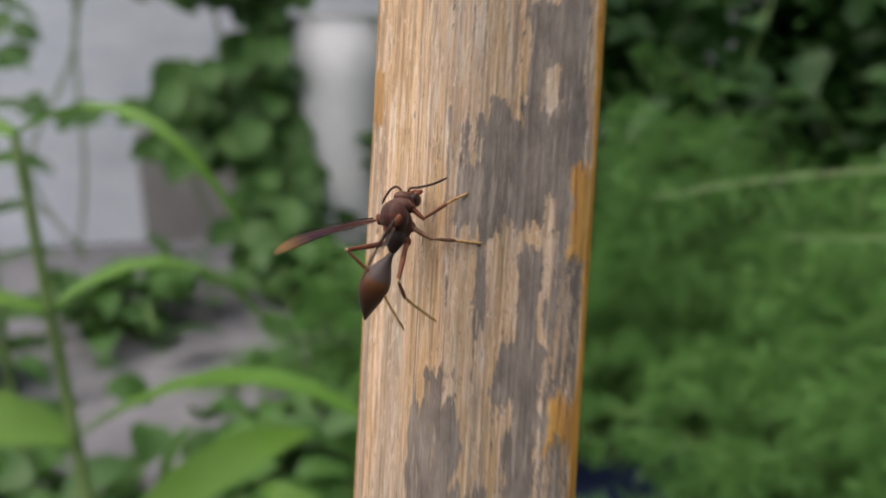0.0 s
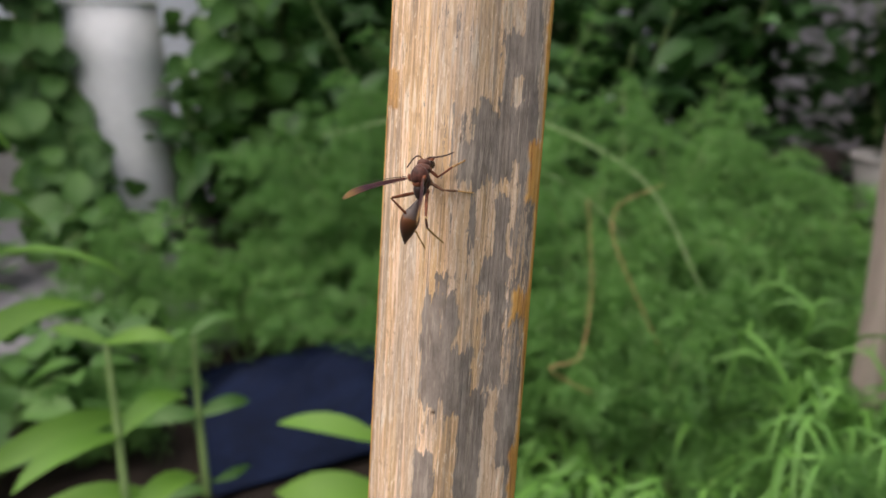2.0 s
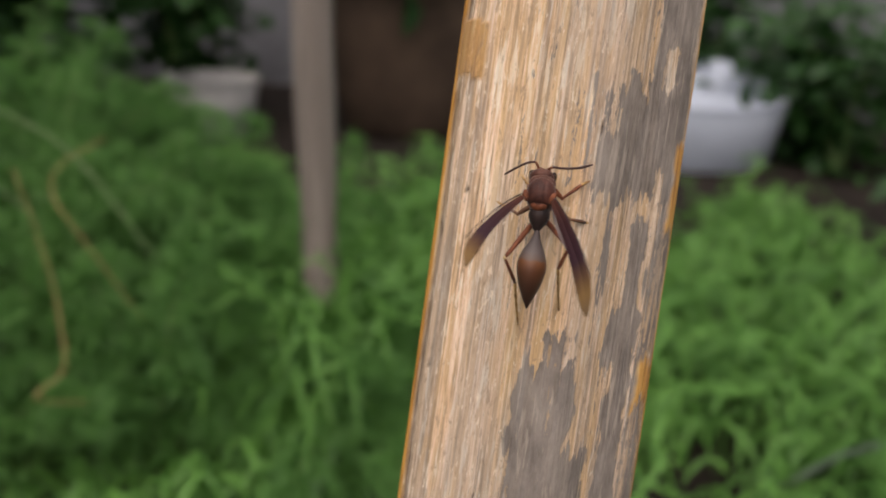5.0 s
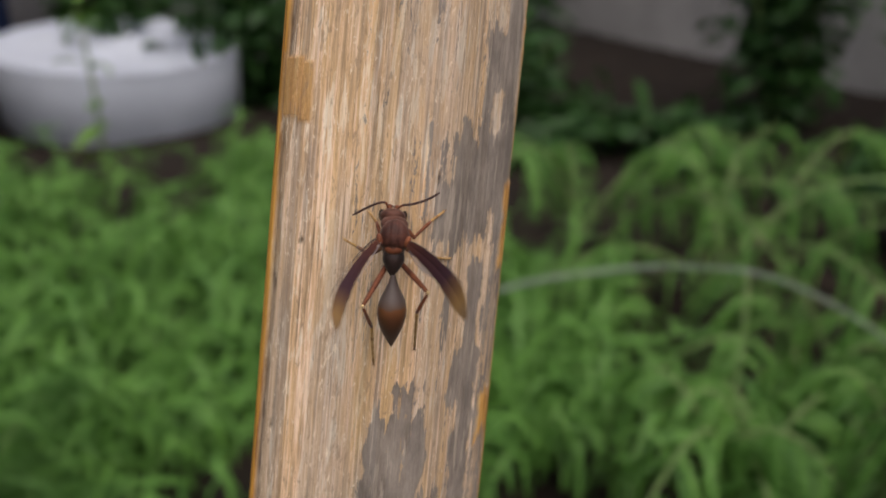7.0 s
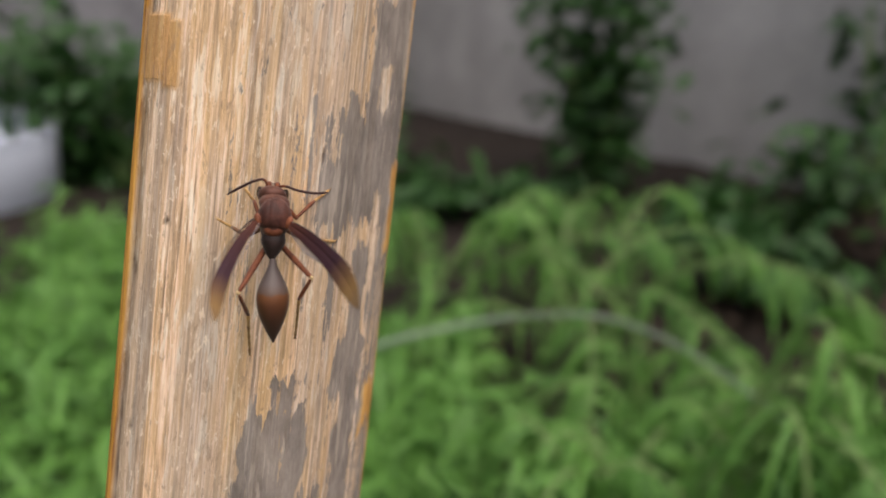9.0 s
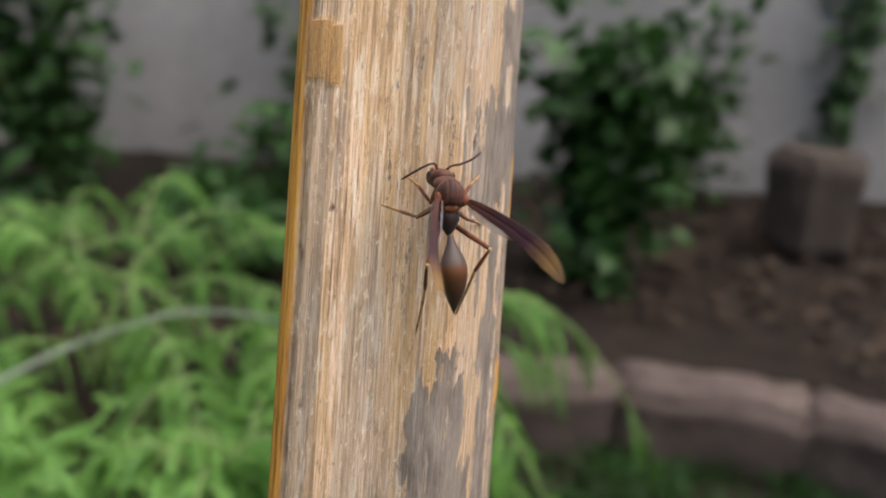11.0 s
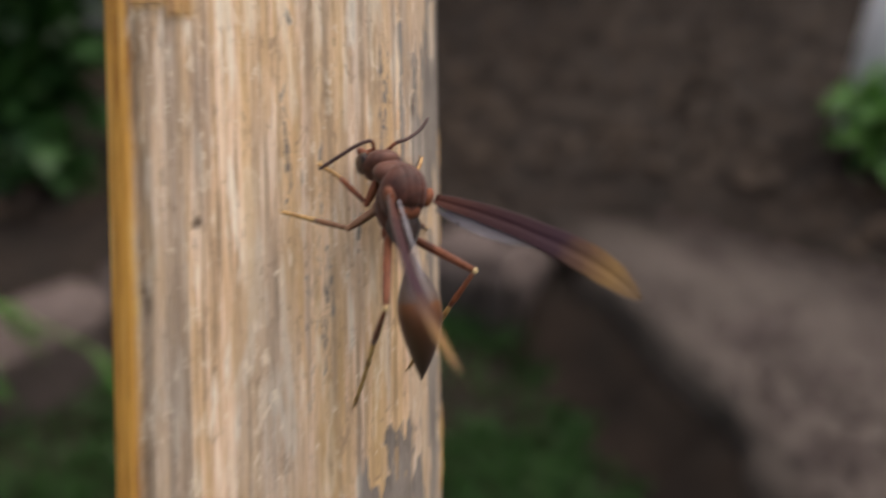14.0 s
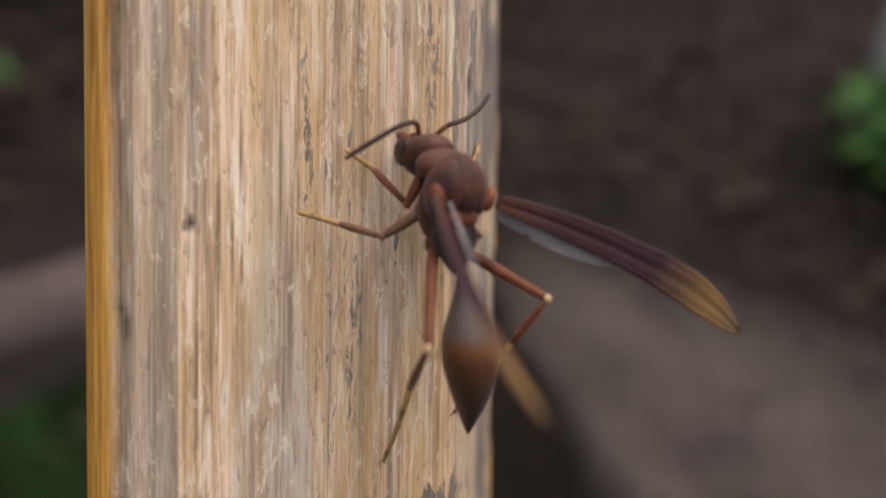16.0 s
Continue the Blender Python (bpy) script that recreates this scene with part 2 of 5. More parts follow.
def chitin(name, dark, light, rough=0.58, scale=700.0, spec=0.3, fuzz=0.15):
    """Insect shell, finely punctured, with a dusty bloom."""
    m = Mat(name, rough, spec=spec)
    v = m.coords()
    f = m.math('ADD', m.math('MULTIPLY', m.noise(v, scale, 4), 0.55), m.math('MULTIPLY', m.noise(v, scale * 5, 3), 0.45))
    blotch = m.ramp(m.noise(v, scale * 0.8, 2), [(0.50, (1, 1, 1)), (0.68, (0.5, 0.42, 0.40))])
    m.color(m.mix(1.0, m.ramp(f, [(0.34, dark), (0.66, light)]), blotch, 'MULTIPLY'))
    m.bump(m.noise(v, scale * 6, 3), 0.6, 0.00009)
    m.b.inputs["Sheen Weight"].default_value = fuzz
    m.b.inputs["Sheen Roughness"].default_value = 0.4
    return m.m


def graded(name, stops, axis=2, rough=0.4, spec=0.5, lo=0.0, hi=1.0, bump=0.15, bscale=3000.0, fuzz=0.2):
    """Shell whose colour changes along one axis of its own space, from lo to hi metres."""
    m = Mat(name, rough, spec=spec)
    sep = m.nt.nodes.new("ShaderNodeSeparateXYZ")
    m.link(m.tc.outputs["Object"], sep.inputs[0])
    mr = m.node("ShaderNodeMapRange")
    mr.inputs["From Min"].default_value, mr.inputs["From Max"].default_value = lo, hi
    m.link(sep.outputs[axis], mr.inputs["Value"])
    n = m.noise(m.coords(), 900.0, 3)
    f = m.math('ADD', mr.outputs[0], m.math('MULTIPLY', m.math('SUBTRACT', n, 0.5), 0.07))
    m.color(m.ramp(f, stops))
    m.bump(m.noise(m.coords(), bscale, 3), bump, 0.00005)
    m.b.inputs["Sheen Weight"].default_value = fuzz
    return m.m


def wing_mat():
    """Smoky membrane: purple brown near the body, amber at the tip, with a veined grain."""
    m = Mat("smoky_wing", 0.55, spec=0.15)
    sep = m.nt.nodes.new("ShaderNodeSeparateXYZ")
    m.link(m.tc.outputs["Object"], sep.inputs[0])
    mr = m.node("ShaderNodeMapRange")
    mr.inputs["From Min"].default_value, mr.inputs["From Max"].default_value = 0.0, 0.0168
    m.link(sep.outputs[0], mr.inputs["Value"])
    vein = m.noise(m.coords((0.25, 1, 1)), 1500.0, 3, 0.6, 0.4)
    f = m.math('ADD', mr.outputs[0], m.math('MULTIPLY', m.math('SUBTRACT', vein, 0.5), 0.16))
    col = m.ramp(f, [(0.0, (0.085, 0.030, 0.020)), (0.25, (0.045, 0.017, 0.018)), (0.62, (0.040, 0.018, 0.026)), (0.76, (0.12, 0.065, 0.035)), (0.9, (0.22, 0.13, 0.05)), (1.0, (0.18, 0.115, 0.06))])
    m.color(col)
    m.bump(vein, 0.4, 0.00008)
    tr = m.nt.nodes.new("ShaderNodeBsdfTransparent")
    tr.inputs["Color"].default_value = (0.75, 0.6, 0.45, 1)
    mx = m.nt.nodes.new("ShaderNodeMixShader")
    m.link(m.math('MULTIPLY', mr.outputs[0], 0.14), mx.inputs[0])
    m.link(m.b.outputs[0], mx.inputs[1])
    m.link(tr.outputs[0], mx.inputs[2])
    m.link(mx.outputs[0], m.nt.nodes["Material Output"].inputs["Surface"])
    return m.m


def film_wing_mat():
    m = Mat("pale_hind_wing", 0.3, spec=0.5)
    v = m.coords((0.3, 1, 1))
    m.color(m.ramp(m.noise(v, 1200.0, 3), [(0.3, (0.24, 0.215, 0.24)), (0.7, (0.42, 0.39, 0.42))]))
    tr = m.nt.nodes.new("ShaderNodeBsdfTransparent")
    mx = m.nt.nodes.new("ShaderNodeMixShader")
    mx.inputs[0].default_value = 0.45
    m.link(m.b.outputs[0], mx.inputs[1])
    m.link(tr.outputs[0], mx.inputs[2])
    m.link(mx.outputs[0], m.nt.nodes["Material Output"].inputs["Surface"])
    return m.m


SHELL = chitin("red_brown_shell", (0.038, 0.012, 0.008), (0.105, 0.034, 0.022))
SHELL_DARK = chitin("dark_brown_shell", (0.012, 0.007, 0.006), (0.036, 0.018, 0.015))
SHELL_HEAD = chitin("brown_head_shell", (0.055, 0.018, 0.011), (0.14, 0.055, 0.036))
EYE = chitin("dark_eye", (0.020, 0.008, 0.006), (0.045, 0.018, 0.012), 0.25, 2500.0, 0.6, 0.0)
LEG_RED = chitin("rust_leg", (0.10, 0.028, 0.012), (0.24, 0.075, 0.03))
LEG_DARK = chitin("dark_leg", (0.045, 0.017, 0.011), (0.11, 0.042, 0.026))
LEG_TAN = chitin("tan_leg", (0.11, 0.05, 0.026), (0.24, 0.12, 0.065))
LEG_YELLOW = chitin("amber_foot", (0.33, 0.18, 0.06), (0.56, 0.36, 0.14))
KNEE = chitin("pale_knee", (0.5, 0.33, 0.15), (0.75, 0.58, 0.32))
ANTENNA = chitin("dark_feeler", (0.03, 0.014, 0.012), (0.08, 0.035, 0.028))
GASTER_MAT = graded("banded_abdomen", [(0.0, (0.032, 0.015, 0.010)), (0.36, (0.062, 0.025, 0.013)), (0.56, (0.095, 0.034, 0.013)), (0.68, (0.15, 0.055, 0.018)), (0.71, (0.11, 0.068, 0.05)),
                                        (0.80, (0.09, 0.066, 0.060)), (1.0, (0.055, 0.038, 0.034))], 2, 0.45, 0.4, -0.0103, -0.0008, fuzz=0.05)
WING = wing_mat()
HIND_WING = film_wing_mat()


# ---------------------------------------------------------------- mesh helpers
def mesh_of(name, bm, mat, smooth=True):
    me = bpy.data.meshes.new(name)
    bm.to_mesh(me)
    bm.free()
    if mat:
        me.materials.append(mat)
    if smooth:
        me.polygons.foreach_set("use_smooth", [True] * len(me.polygons))
    return me


def thing(name, bm, mat, label, category, kind="", group="", smooth=True):
    return tagged(new(name, mesh_of(name, bm, mat, smooth)), label, category, group, kind)


def part(name, bm, mat, parent, label="", smooth=True):
    ob = new(name, mesh_of(name, bm, mat, smooth))
    ob.parent = parent
    return tagged(ob, label)


def arrays(name, verts, faces, mat, smooth=True):
    me = bpy.data.meshes.new(name)
    me.from_pydata(verts, [], faces)
    me.materials.append(mat)
    if smooth:
        me.polygons.foreach_set("use_smooth", [True] * len(me.polygons))
    return me


def box(bm, x0, y0, z0, x1, y1, z1, bevel=0.0):
    m = Matrix.Translation(((x0 + x1) / 2, (y0 + y1) / 2, (z0 + z1) / 2)) @ Matrix.Diagonal((x1 - x0, y1 - y0, z1 - z0, 1))
    r = bmesh.ops.create_cube(bm, size=1.0, matrix=m)
    if bevel:
        es = list({e for v in r["verts"] for e in v.link_edges})
        bmesh.ops.bevel(bm, geom=es, offset=bevel, segments=2, affect='EDGES')


def tube(bm, pts, radii, n=8, cap=True, flat=1.0):
    """A tapering tube along pts."""
    pts = [Vector(p) for p in pts]
    rings, side = [], None
    for i, p in enumerate(pts):
        d = (pts[min(i + 1, len(pts) - 1)] - pts[max(i - 1, 0)]).normalized()
        if side is None:
            side = d.orthogonal().normalized()
        side = (side - d * side.dot(d)).normalized()
        up = d.cross(side)
        rings.append([bm.verts.new(p + side * (math.cos(a) * radii[i]) + up * (math.sin(a) * radii[i] * flat))
                      for a in (2 * math.pi * k / n for k in range(n))])
    for a, b in zip(rings, rings[1:]):
        for k in range(n):
            bm.faces.new((a[k], a[(k + 1) % n], b[(k + 1) % n], b[k]))
    if cap:
        bm.faces.new(rings[0][::-1])
        bm.faces.new(rings[-1])
    return rings


def lathe(bm, prof, n=48, centre=(0, 0, 0)):
    """Turn a profile of (radius, height) round z."""
    rings = [[bm.verts.new((centre[0] + r * math.cos(2 * math.pi * k / n), centre[1] + r * math.sin(2 * math.pi * k / n), centre[2] + z))
              for k in range(n)] for r, z in prof]
    for a, b in zip(rings, rings[1:]):
        for k in range(n):
            bm.faces.new((a[k], a[(k + 1) % n], b[(k + 1) % n], b[k]))
    return rings


def spline(pts, n):
    """Catmull-Rom through pts."""
    pts = [Vector(p) for p in pts]
    ext = [pts[0] * 2 - pts[1]] + pts + [pts[-1] * 2 - pts[-2]]
    out = []
    for i in range(len(pts) - 1):
        a, b, c, d = ext[i:i + 4]
        for k in range(n):
            t = k / n
            out.append(0.5 * ((2 * b) + (c - a) * t + (2 * a - 5 * b + 4 * c - d) * t * t + (3 * b - a - 3 * c + d) * t ** 3))
    return out + [pts[-1]]


GROUND = -0.45


# ---------------------------------------------------------------- the cane stick
def pole_radius(a):
    """Radius of the stick's section, a in radians round its axis."""
    return 0.0165 * (1 - 0.1172 * math.cos(2 * a) + 0.0625 * math.cos(3 * a) - 0.1457 * math.sin(3 * a) + 0.0299 * math.cos(4 * a)
                     + 0.0646 * math.sin(4 * a) + 0.0739 * math.cos(5 * a) - 0.0353 * math.sin(5 * a))


# grey film left on the fibre: from and to turn (degrees), from and to height (mm), how whole it is
FILMS = ((-41, -14, 17, 31, 1), (-27, -12, 28, 70, 1), (-59, -9, 0, 17, 1), (-63, -50, 0, 14.5, 1), (-69, -50, -1, 7, 0.95), (-84, -60, 0, 15, 0.46),
         (-39, -29, -18, -4, 0.9), (-50, -27, -24.5, -16, 0.85), (-40, -26, -40, -22, 0.8), (-43, -25, -46, -37, 0.95), (-92, -66, -50, -25, 0.72),
         (-83, -70, -26, -20.5, 0.7), (-69, -50, -52, -37, 0.9), (-59, -37, -76, -47, 1), (-26, -8, -66, -46, 0.8), (-24, -6, -48, 0, 0.55), (-92, -76, -100, -62, 0.8))
# bare teeth of fibre that run into the film
TEETH = ((-34, -27, 16, 23), (-29, -25, -2, 4.5), (-47, -44, 13, 19), (-31, -27, -62, -52))
# ochre rind left on the worn flank
RINDS = ((-17, 8, -5, 9), (-22, 8, -31, -24), (-15, 8, 40, 60), (-14, 8, -75, -60))
PITS = ((-132, -2.0, 1.1, 0.55), (-139.2, -29, 1.2, 0.6), (-70.2, 8.5, 0.7, 1.5), (-77, -51.6, 2.2, 0.4), (-108, -47, 0.9, 0.5))


def make_pole():
    na, h0, h1 = 340, -0.43, 0.34
    zs = list(np.arange(h0, -0.1, 0.004)) + list(np.arange(-0.1, 0.1, 0.0007)) + list(np.arange(0.1, h1, 0.004))
    verts, film, rind, pit = [], [], [], []
    az = [2 * math.pi * k / na for k in range(na)]
    for z in zs:
        zm = z * 1000
        near = -0.1 <= z <= 0.1
        for a in az:
            d = math.degrees(a) - 360 if a > math.pi * 0.25 else math.degrees(a)
            r = pole_radius(a)
            p = Vector((math.cos(a) * r, math.sin(a) * r, z))
            # ragged, mostly upright edges for the film
            j = noise.noise(Vector((d * 0.5, zm * 0.05, 3.0))) * 2.6 + noise.noise(Vector((d * 0.16, zm * 0.16, 9.0))) * 1.6
            w = noise.noise(Vector((d * 0.1, zm * 0.14, 20.0))) * 4.5 + noise.noise(Vector((d * 0.1, zm * 0.5, 27.0))) * 2.0
            f = 0.0
            if -112 < d < 0:
                f = 0.30 + 0.34 * noise.noise(Vector((d * 0.16, zm * 0.05, 31.0))) * min((d + 112) / 25, 1.0)
            for d0, d1, z0, z1, whole in FILMS:
                inside = min(min(d + w - d0, d1 - d - w) * 0.29, min(zm + j - z0, z1 - zm - j))
                f = max(f, min(0.5 + inside * 0.45, whole))
            for d0, d1, z0, z1 in TEETH:
                inside = min(min(d + w - d0, d1 - d - w) * 0.29, min(zm + j - z0, z1 - zm - j))
                f = min(f, max(0.5 - inside * 0.5, 0.1))
            f = max(f, 0.0)
            e1 = -144.8 + 2.6 * noise.noise(Vector((zm * 0.045, 1, 1))) + 0.7 * noise.noise(Vector((zm * 0.4, 5, 1)))
            e2 = -7 + 4 * noise.noise(Vector((zm * 0.05, 7, 1))) + 1.5 * noise.noise(Vector((zm * 0.5, 5, 3)))
            s = min(max((e1 - d) / 1.0, 0), 1) if d > -230 else 1.0
            s = max(s, min(max((d - e2) / 1.5, 0), 1))
            for d0, d1, z0, z1 in RINDS:
                inside = min(min(d + w - d0, d1 - d - w) * 0.29, min(zm + j - z0, z1 - zm - j))
                s = max(s, min(max(inside * 2, 0), 0.85))
            seam = max(0.0, 1 - abs(d - e1 - 0.7) / 1.9) * (0.35 + 0.3 * noise.noise(Vector((zm * 0.3, 8, 4))))
            # the chip of rind left on the fibre
            if -148 < d < -131.8 + 0.8 * noise.noise(Vector((zm * 0.6, 2, 2))) and 15.0 < zm + 0.35 * (d + 140) * 0.2 < 23.5:
                s = 0.6
                f = 0.55
            q = seam if abs(zm - 19) > 4.5 else 0.0
            for ca, cz, ha, hz in PITS:
                q = max(q, 1 - math.hypot((d - ca) / ha, (zm - cz) / hz))
            # relief: rind proud, fibre grooved, pits sunk
            g = noise.noise(Vector((d * 0.75, zm * 0.012, 0))) * 0.00016 + noise.noise(Vector((d * 2.2, zm * 0.02, 4))) * 0.00009
            lift = 0.00032 * s + 0.00012 * f * (1 - s) + g * (1 - 0.7 * s) - 0.0004 * max(q, 0)
            if not near:
                lift += 0.0006 * noise.noise(Vector((0.02 * d, zm * 0.01, 2)))
            p.x += math.cos(a) * lift
            p.y += math.sin(a) * lift
            verts.append(p)
            film.append(f)
            rind.append(s)
            pit.append(min(max(q * 2, 0), 1))
    faces = []
    for i in range(len(zs) - 1):
        o = i * na
        for k in range(na):
            k2 = (k + 1) % na
            faces.append((o + k, o + k2, o + na + k2, o + na + k))
    faces.append(tuple(range(na))[::-1])
    faces.append(tuple((len(zs) - 1) * na + k for k in range(na)))
    root = tagged(new("wooden_stick"), "weathered pale cane stick with grey film patches and ochre edges", "stick")
    # fibre, rind, and each piece of film a mesh of its own
    coats = {"fibre": [], "rind": []}
    filmy = {}
    for n, fc in enumerate(faces):
        ra = sum(rind[i] for i in fc[:4]) / 4
        fa = sum(film[i] for i in fc[:4]) / 4
        if ra > 0.3:
            coats["rind"].append(fc)
        elif fa > 0.5:
            filmy[n] = fc
        else:
            coats["fibre"].append(fc)
    pieces = []
    while filmy:
        start = next(iter(filmy))
        stack, piece = [start], [filmy.pop(start)]
        while stack:
            n = stack.pop()
            row, col = divmod(n, na)
            for q in (row * na + (col + 1) % na, row * na + (col - 1) % na, n + na, n - na):
                if q in filmy:
                    piece.append(filmy.pop(q))
                    stack.append(q)
        if len(piece) > 250:
            pieces.append(piece)
        else:
            coats["fibre"] += piece
    made = [("fibre_core", "pale fibrous wood laid bare", coats["fibre"]), ("rind", "smooth ochre rind", coats["rind"])] + [("film_patch", "thin grey bark film", p) for p in pieces]
    for nm, label, fcs in made:
        used = sorted({i for fc in fcs for i in fc})
        new_i = {v: k for k, v in enumerate(used)}
        me = arrays(nm, [verts[i] for i in used], [tuple(new_i[i] for i in fc) for fc in fcs], POLE_MAT)
        for an, vals in (("film", film), ("rind", rind), ("pit", pit)):
            me.attributes.new(an, 'FLOAT', 'POINT').data.foreach_set("value", [vals[i] for i in used])
        ob = tagged(new(nm, me), label)
        ob.parent = root
    return root


STICK = make_pole()


# ---------------------------------------------------------------- the wasp, in the stick's space, millimetres
FOOTING = Vector((1.3, -17.6, -2.0))     # where it stands on the stick


HEAD_SET = Vector((-0.05, 0.65, -0.55)) * 0.001     # how far the head is tucked under the collar


def mm(p):
    return (Vector(p) - FOOTING) * 0.001


def blob(bm, c, r, rot=(0, 0, 0), seg=20, rings=12, pinch=0.0):
    """An egg shape; pinch narrows its lower end."""
    m = Matrix.Translation(c) @ Euler([radians(a) for a in rot]).to_matrix().to_4x4() @ Matrix.Diagonal((*r, 1))
    made = bmesh.ops.create_uvsphere(bm, u_segments=seg, v_segments=rings, radius=1.0)
    for v in made["verts"]:
        k = 1 - pinch * max(-v.co.z, 0)
        v.co.x *= k
        v.co.y *= k
        v.co = m @ v.co
    return made["verts"]


def make_wasp():
    root = tagged(new("wasp"), "reddish brown paper wasp clinging head up to a cane stick", "wasp")
    s = 0.001

    # middle body: collar, back plate, shield, tail cone
    bm = bmesh.new()
    blob(bm, mm((1.15, -24.0, 0.15)), (1.95 * s, 1.85 * s, 2.35 * s), (8, 0, 0), 72, 48)
    for v in bm.verts:
        q = (v.co - mm((1.15, -24.0, 0.15))) / s
        if q.y < 0:                                     # furrows down the back and a seam across it
            cut = 0.10 * math.exp(-((abs(q.x) - 0.62) / 0.13) ** 2) + 0.07 * math.exp(-(q.x / 0.10) ** 2) * (q.z > 0)
            cut += 0.14 * math.exp(-((q.z + 1.15 + 0.15 * q.x * q.x) / 0.16) ** 2)
            v.co -= (v.co - mm((1.15, -24.0, 0.15))).normalized() * cut * s
    blob(bm, mm((1.1, -22.6, -0.8)), (1.6 * s, 1.7 * s, 2.3 * s), (0, 0, 0))
    part("thorax", bm, SHELL, root, "dusty red brown back plate")
    bm = bmesh.new()
    blob(bm, mm((0.95, -22.9, 1.75)), (1.80 * s, 1.6 * s, 1.1 * s), (18, 0, 0), 24, 14)
    part("collar", bm, SHELL_HEAD, root, "rust coloured collar behind the head")
    bm = bmesh.new()
    blob(bm, mm((1.15, -24.7, -1.3)), (1.15 * s, 0.72 * s, 0.75 * s), (20, 0, 0))
    part("shield_plate", bm, LEG_RED, root, "rust red shield plate")
    bm = bmesh.new()
    blob(bm, mm((1.25, -23.8, -2.7)), (1.42 * s, 1.4 * s, 2.15 * s), (-10, 0, 0), 24, 16, 0.5)
    part("tail_cone", bm, SHELL_DARK, root, "blackish rear of the middle body")
    for side in (-1, 1):
        bm = bmesh.new()
        blob(bm, mm((1.1 + side * 1.75, -25.0, -0.2)), (0.42 * s, 0.5 * s, 0.8 * s), (0, side * 18, 0))
        part("wing_scale", bm, LEG_RED, root)

    # head
    bm = bmesh.new()
    vs = blob(bm, mm((0.65, -21.9, 3.05)), (1.75 * s, 1.95 * s, 1.15 * s), (-22, 0, 0), 28, 18)
    head = part("head", bm, SHELL_HEAD, root, "reddish brown head with a grey bloom")
    head.location = HEAD_SET
    for v in head.data.vertices:                        # the face narrows towards the jaws, the crown is dented behind
        q = v.co
        k = max((q.y - mm((0, -22.0, 0)).y) / (1.9 * s), 0.0)
        v.co.x = mm((0.65, 0, 0)).x + (q.x - mm((0.65, 0, 0)).x) * (1 - 0.38 * k)
    for o in ((-0.32, 0.0), (0.32, 0.0), (0.0, 0.38)):
        bm = bmesh.new()
        blob(bm, mm((0.65 + o[0], -23.55 + o[1] * 0.3, 3.45 + o[1])), (0.13 * s, 0.13 * s, 0.13 * s), (0, 0, 0), 10, 6)
        part("simple_eye", bm, EYE, head)
    for side in (-1, 1):
        bm = bmesh.new()
        blob(bm, mm((0.65 + side * 1.38, -21.5, 3.2)), (0.50 * s, 1.1 * s, 0.85 * s), (-28, side * 12, 0))
        part("eye", bm, EYE, head, "dark oval eye")
        bm = bmesh.new()
        tube(bm, [mm((0.55 + side * 0.5, -20.4, 4.1)), mm((0.55 + side * 0.55, -19.5, 4.5)), mm((0.55 + side * 0.1, -18.9, 4.5))], [0.4 * s, 0.33 * s, 0.12 * s], 8)
        part("jaw", bm, LEG_RED, head)

    # feelers
    feelers = []
    for side, pts in ((-1, [(0.1, -22.0, 4.1), (-0.5, -22.6, 4.9), (-1.6, -22.6, 4.6), (-3.0, -22.1, 3.7), (-4.5, -21.3, 2.6)]),
                      (1, [(1.0, -22.0, 4.1), (1.7, -22.6, 4.9), (3.0, -22.4, 5.4), (4.7, -21.6, 6.4), (6.0, -20.8, 7.6)])):
        path = spline([mm(p) for p in pts], 7)
        bm = bmesh.new()
        n = len(path)
        tube(bm, path[:8], [0.17 * s] * 8, 8)
        feeler = part("feeler", bm, LEG_RED, root, "rust coloured feeler base")
        feelers.append((feeler, mm(pts[0])))
        bm = bmesh.new()
        tube(bm, path[7:], [(0.15 + 0.03 * (k % 2)) * s * (1.0 if k < n - 9 else 0.7) for k in range(n - 7)], 8)
        part("feeler_lash", bm, ANTENNA, feeler, "dark feeler tip")

    # abdomen: overlapping segments round a bowed axis
    pivot = mm((1.4, -24.4, -4.6))
    prof = [(0.0, 0.36), (0.5, 0.48), (1.0, 0.64), (1.6, 0.92), (2.4, 1.36), (3.2, 1.74), (4.0, 1.97), (5.0, 2.02), (6.0, 1.84), (7.0, 1.56), (8.0, 1.17), (9.0, 0.73), (9.8, 0.35), (10.4, 0.05)]

    def axis(d):
        return Vector((0.6 * d / 10.4, -0.75 * math.sin(math.pi * min(d / 10.4, 1.0)) - 0.3 * d / 10.4, -d * 0.985)) * s

    def rad_at(d):
        xs, ys = [p[0] for p in prof], [p[1] for p in prof]
        return float(np.mean([np.interp(d + o, xs, ys) for o in np.linspace(-0.45, 0.45, 9)])) if 0.4 < d < 10 else float(np.interp(d, xs, ys))
    bm = bmesh.new()
    ds = np.linspace(0, 10.4, 60)
    tube(bm, [axis(d) for d in ds], [rad_at(d) * s for d in ds], 32, True, 0.88)
    abdomen = tagged(new("abdomen", mesh_of("abdomen", bm, GASTER_MAT)), "spindle shaped abdomen, grey brown in front and dark behind")
    abdomen.parent = root
    abdomen.location = pivot
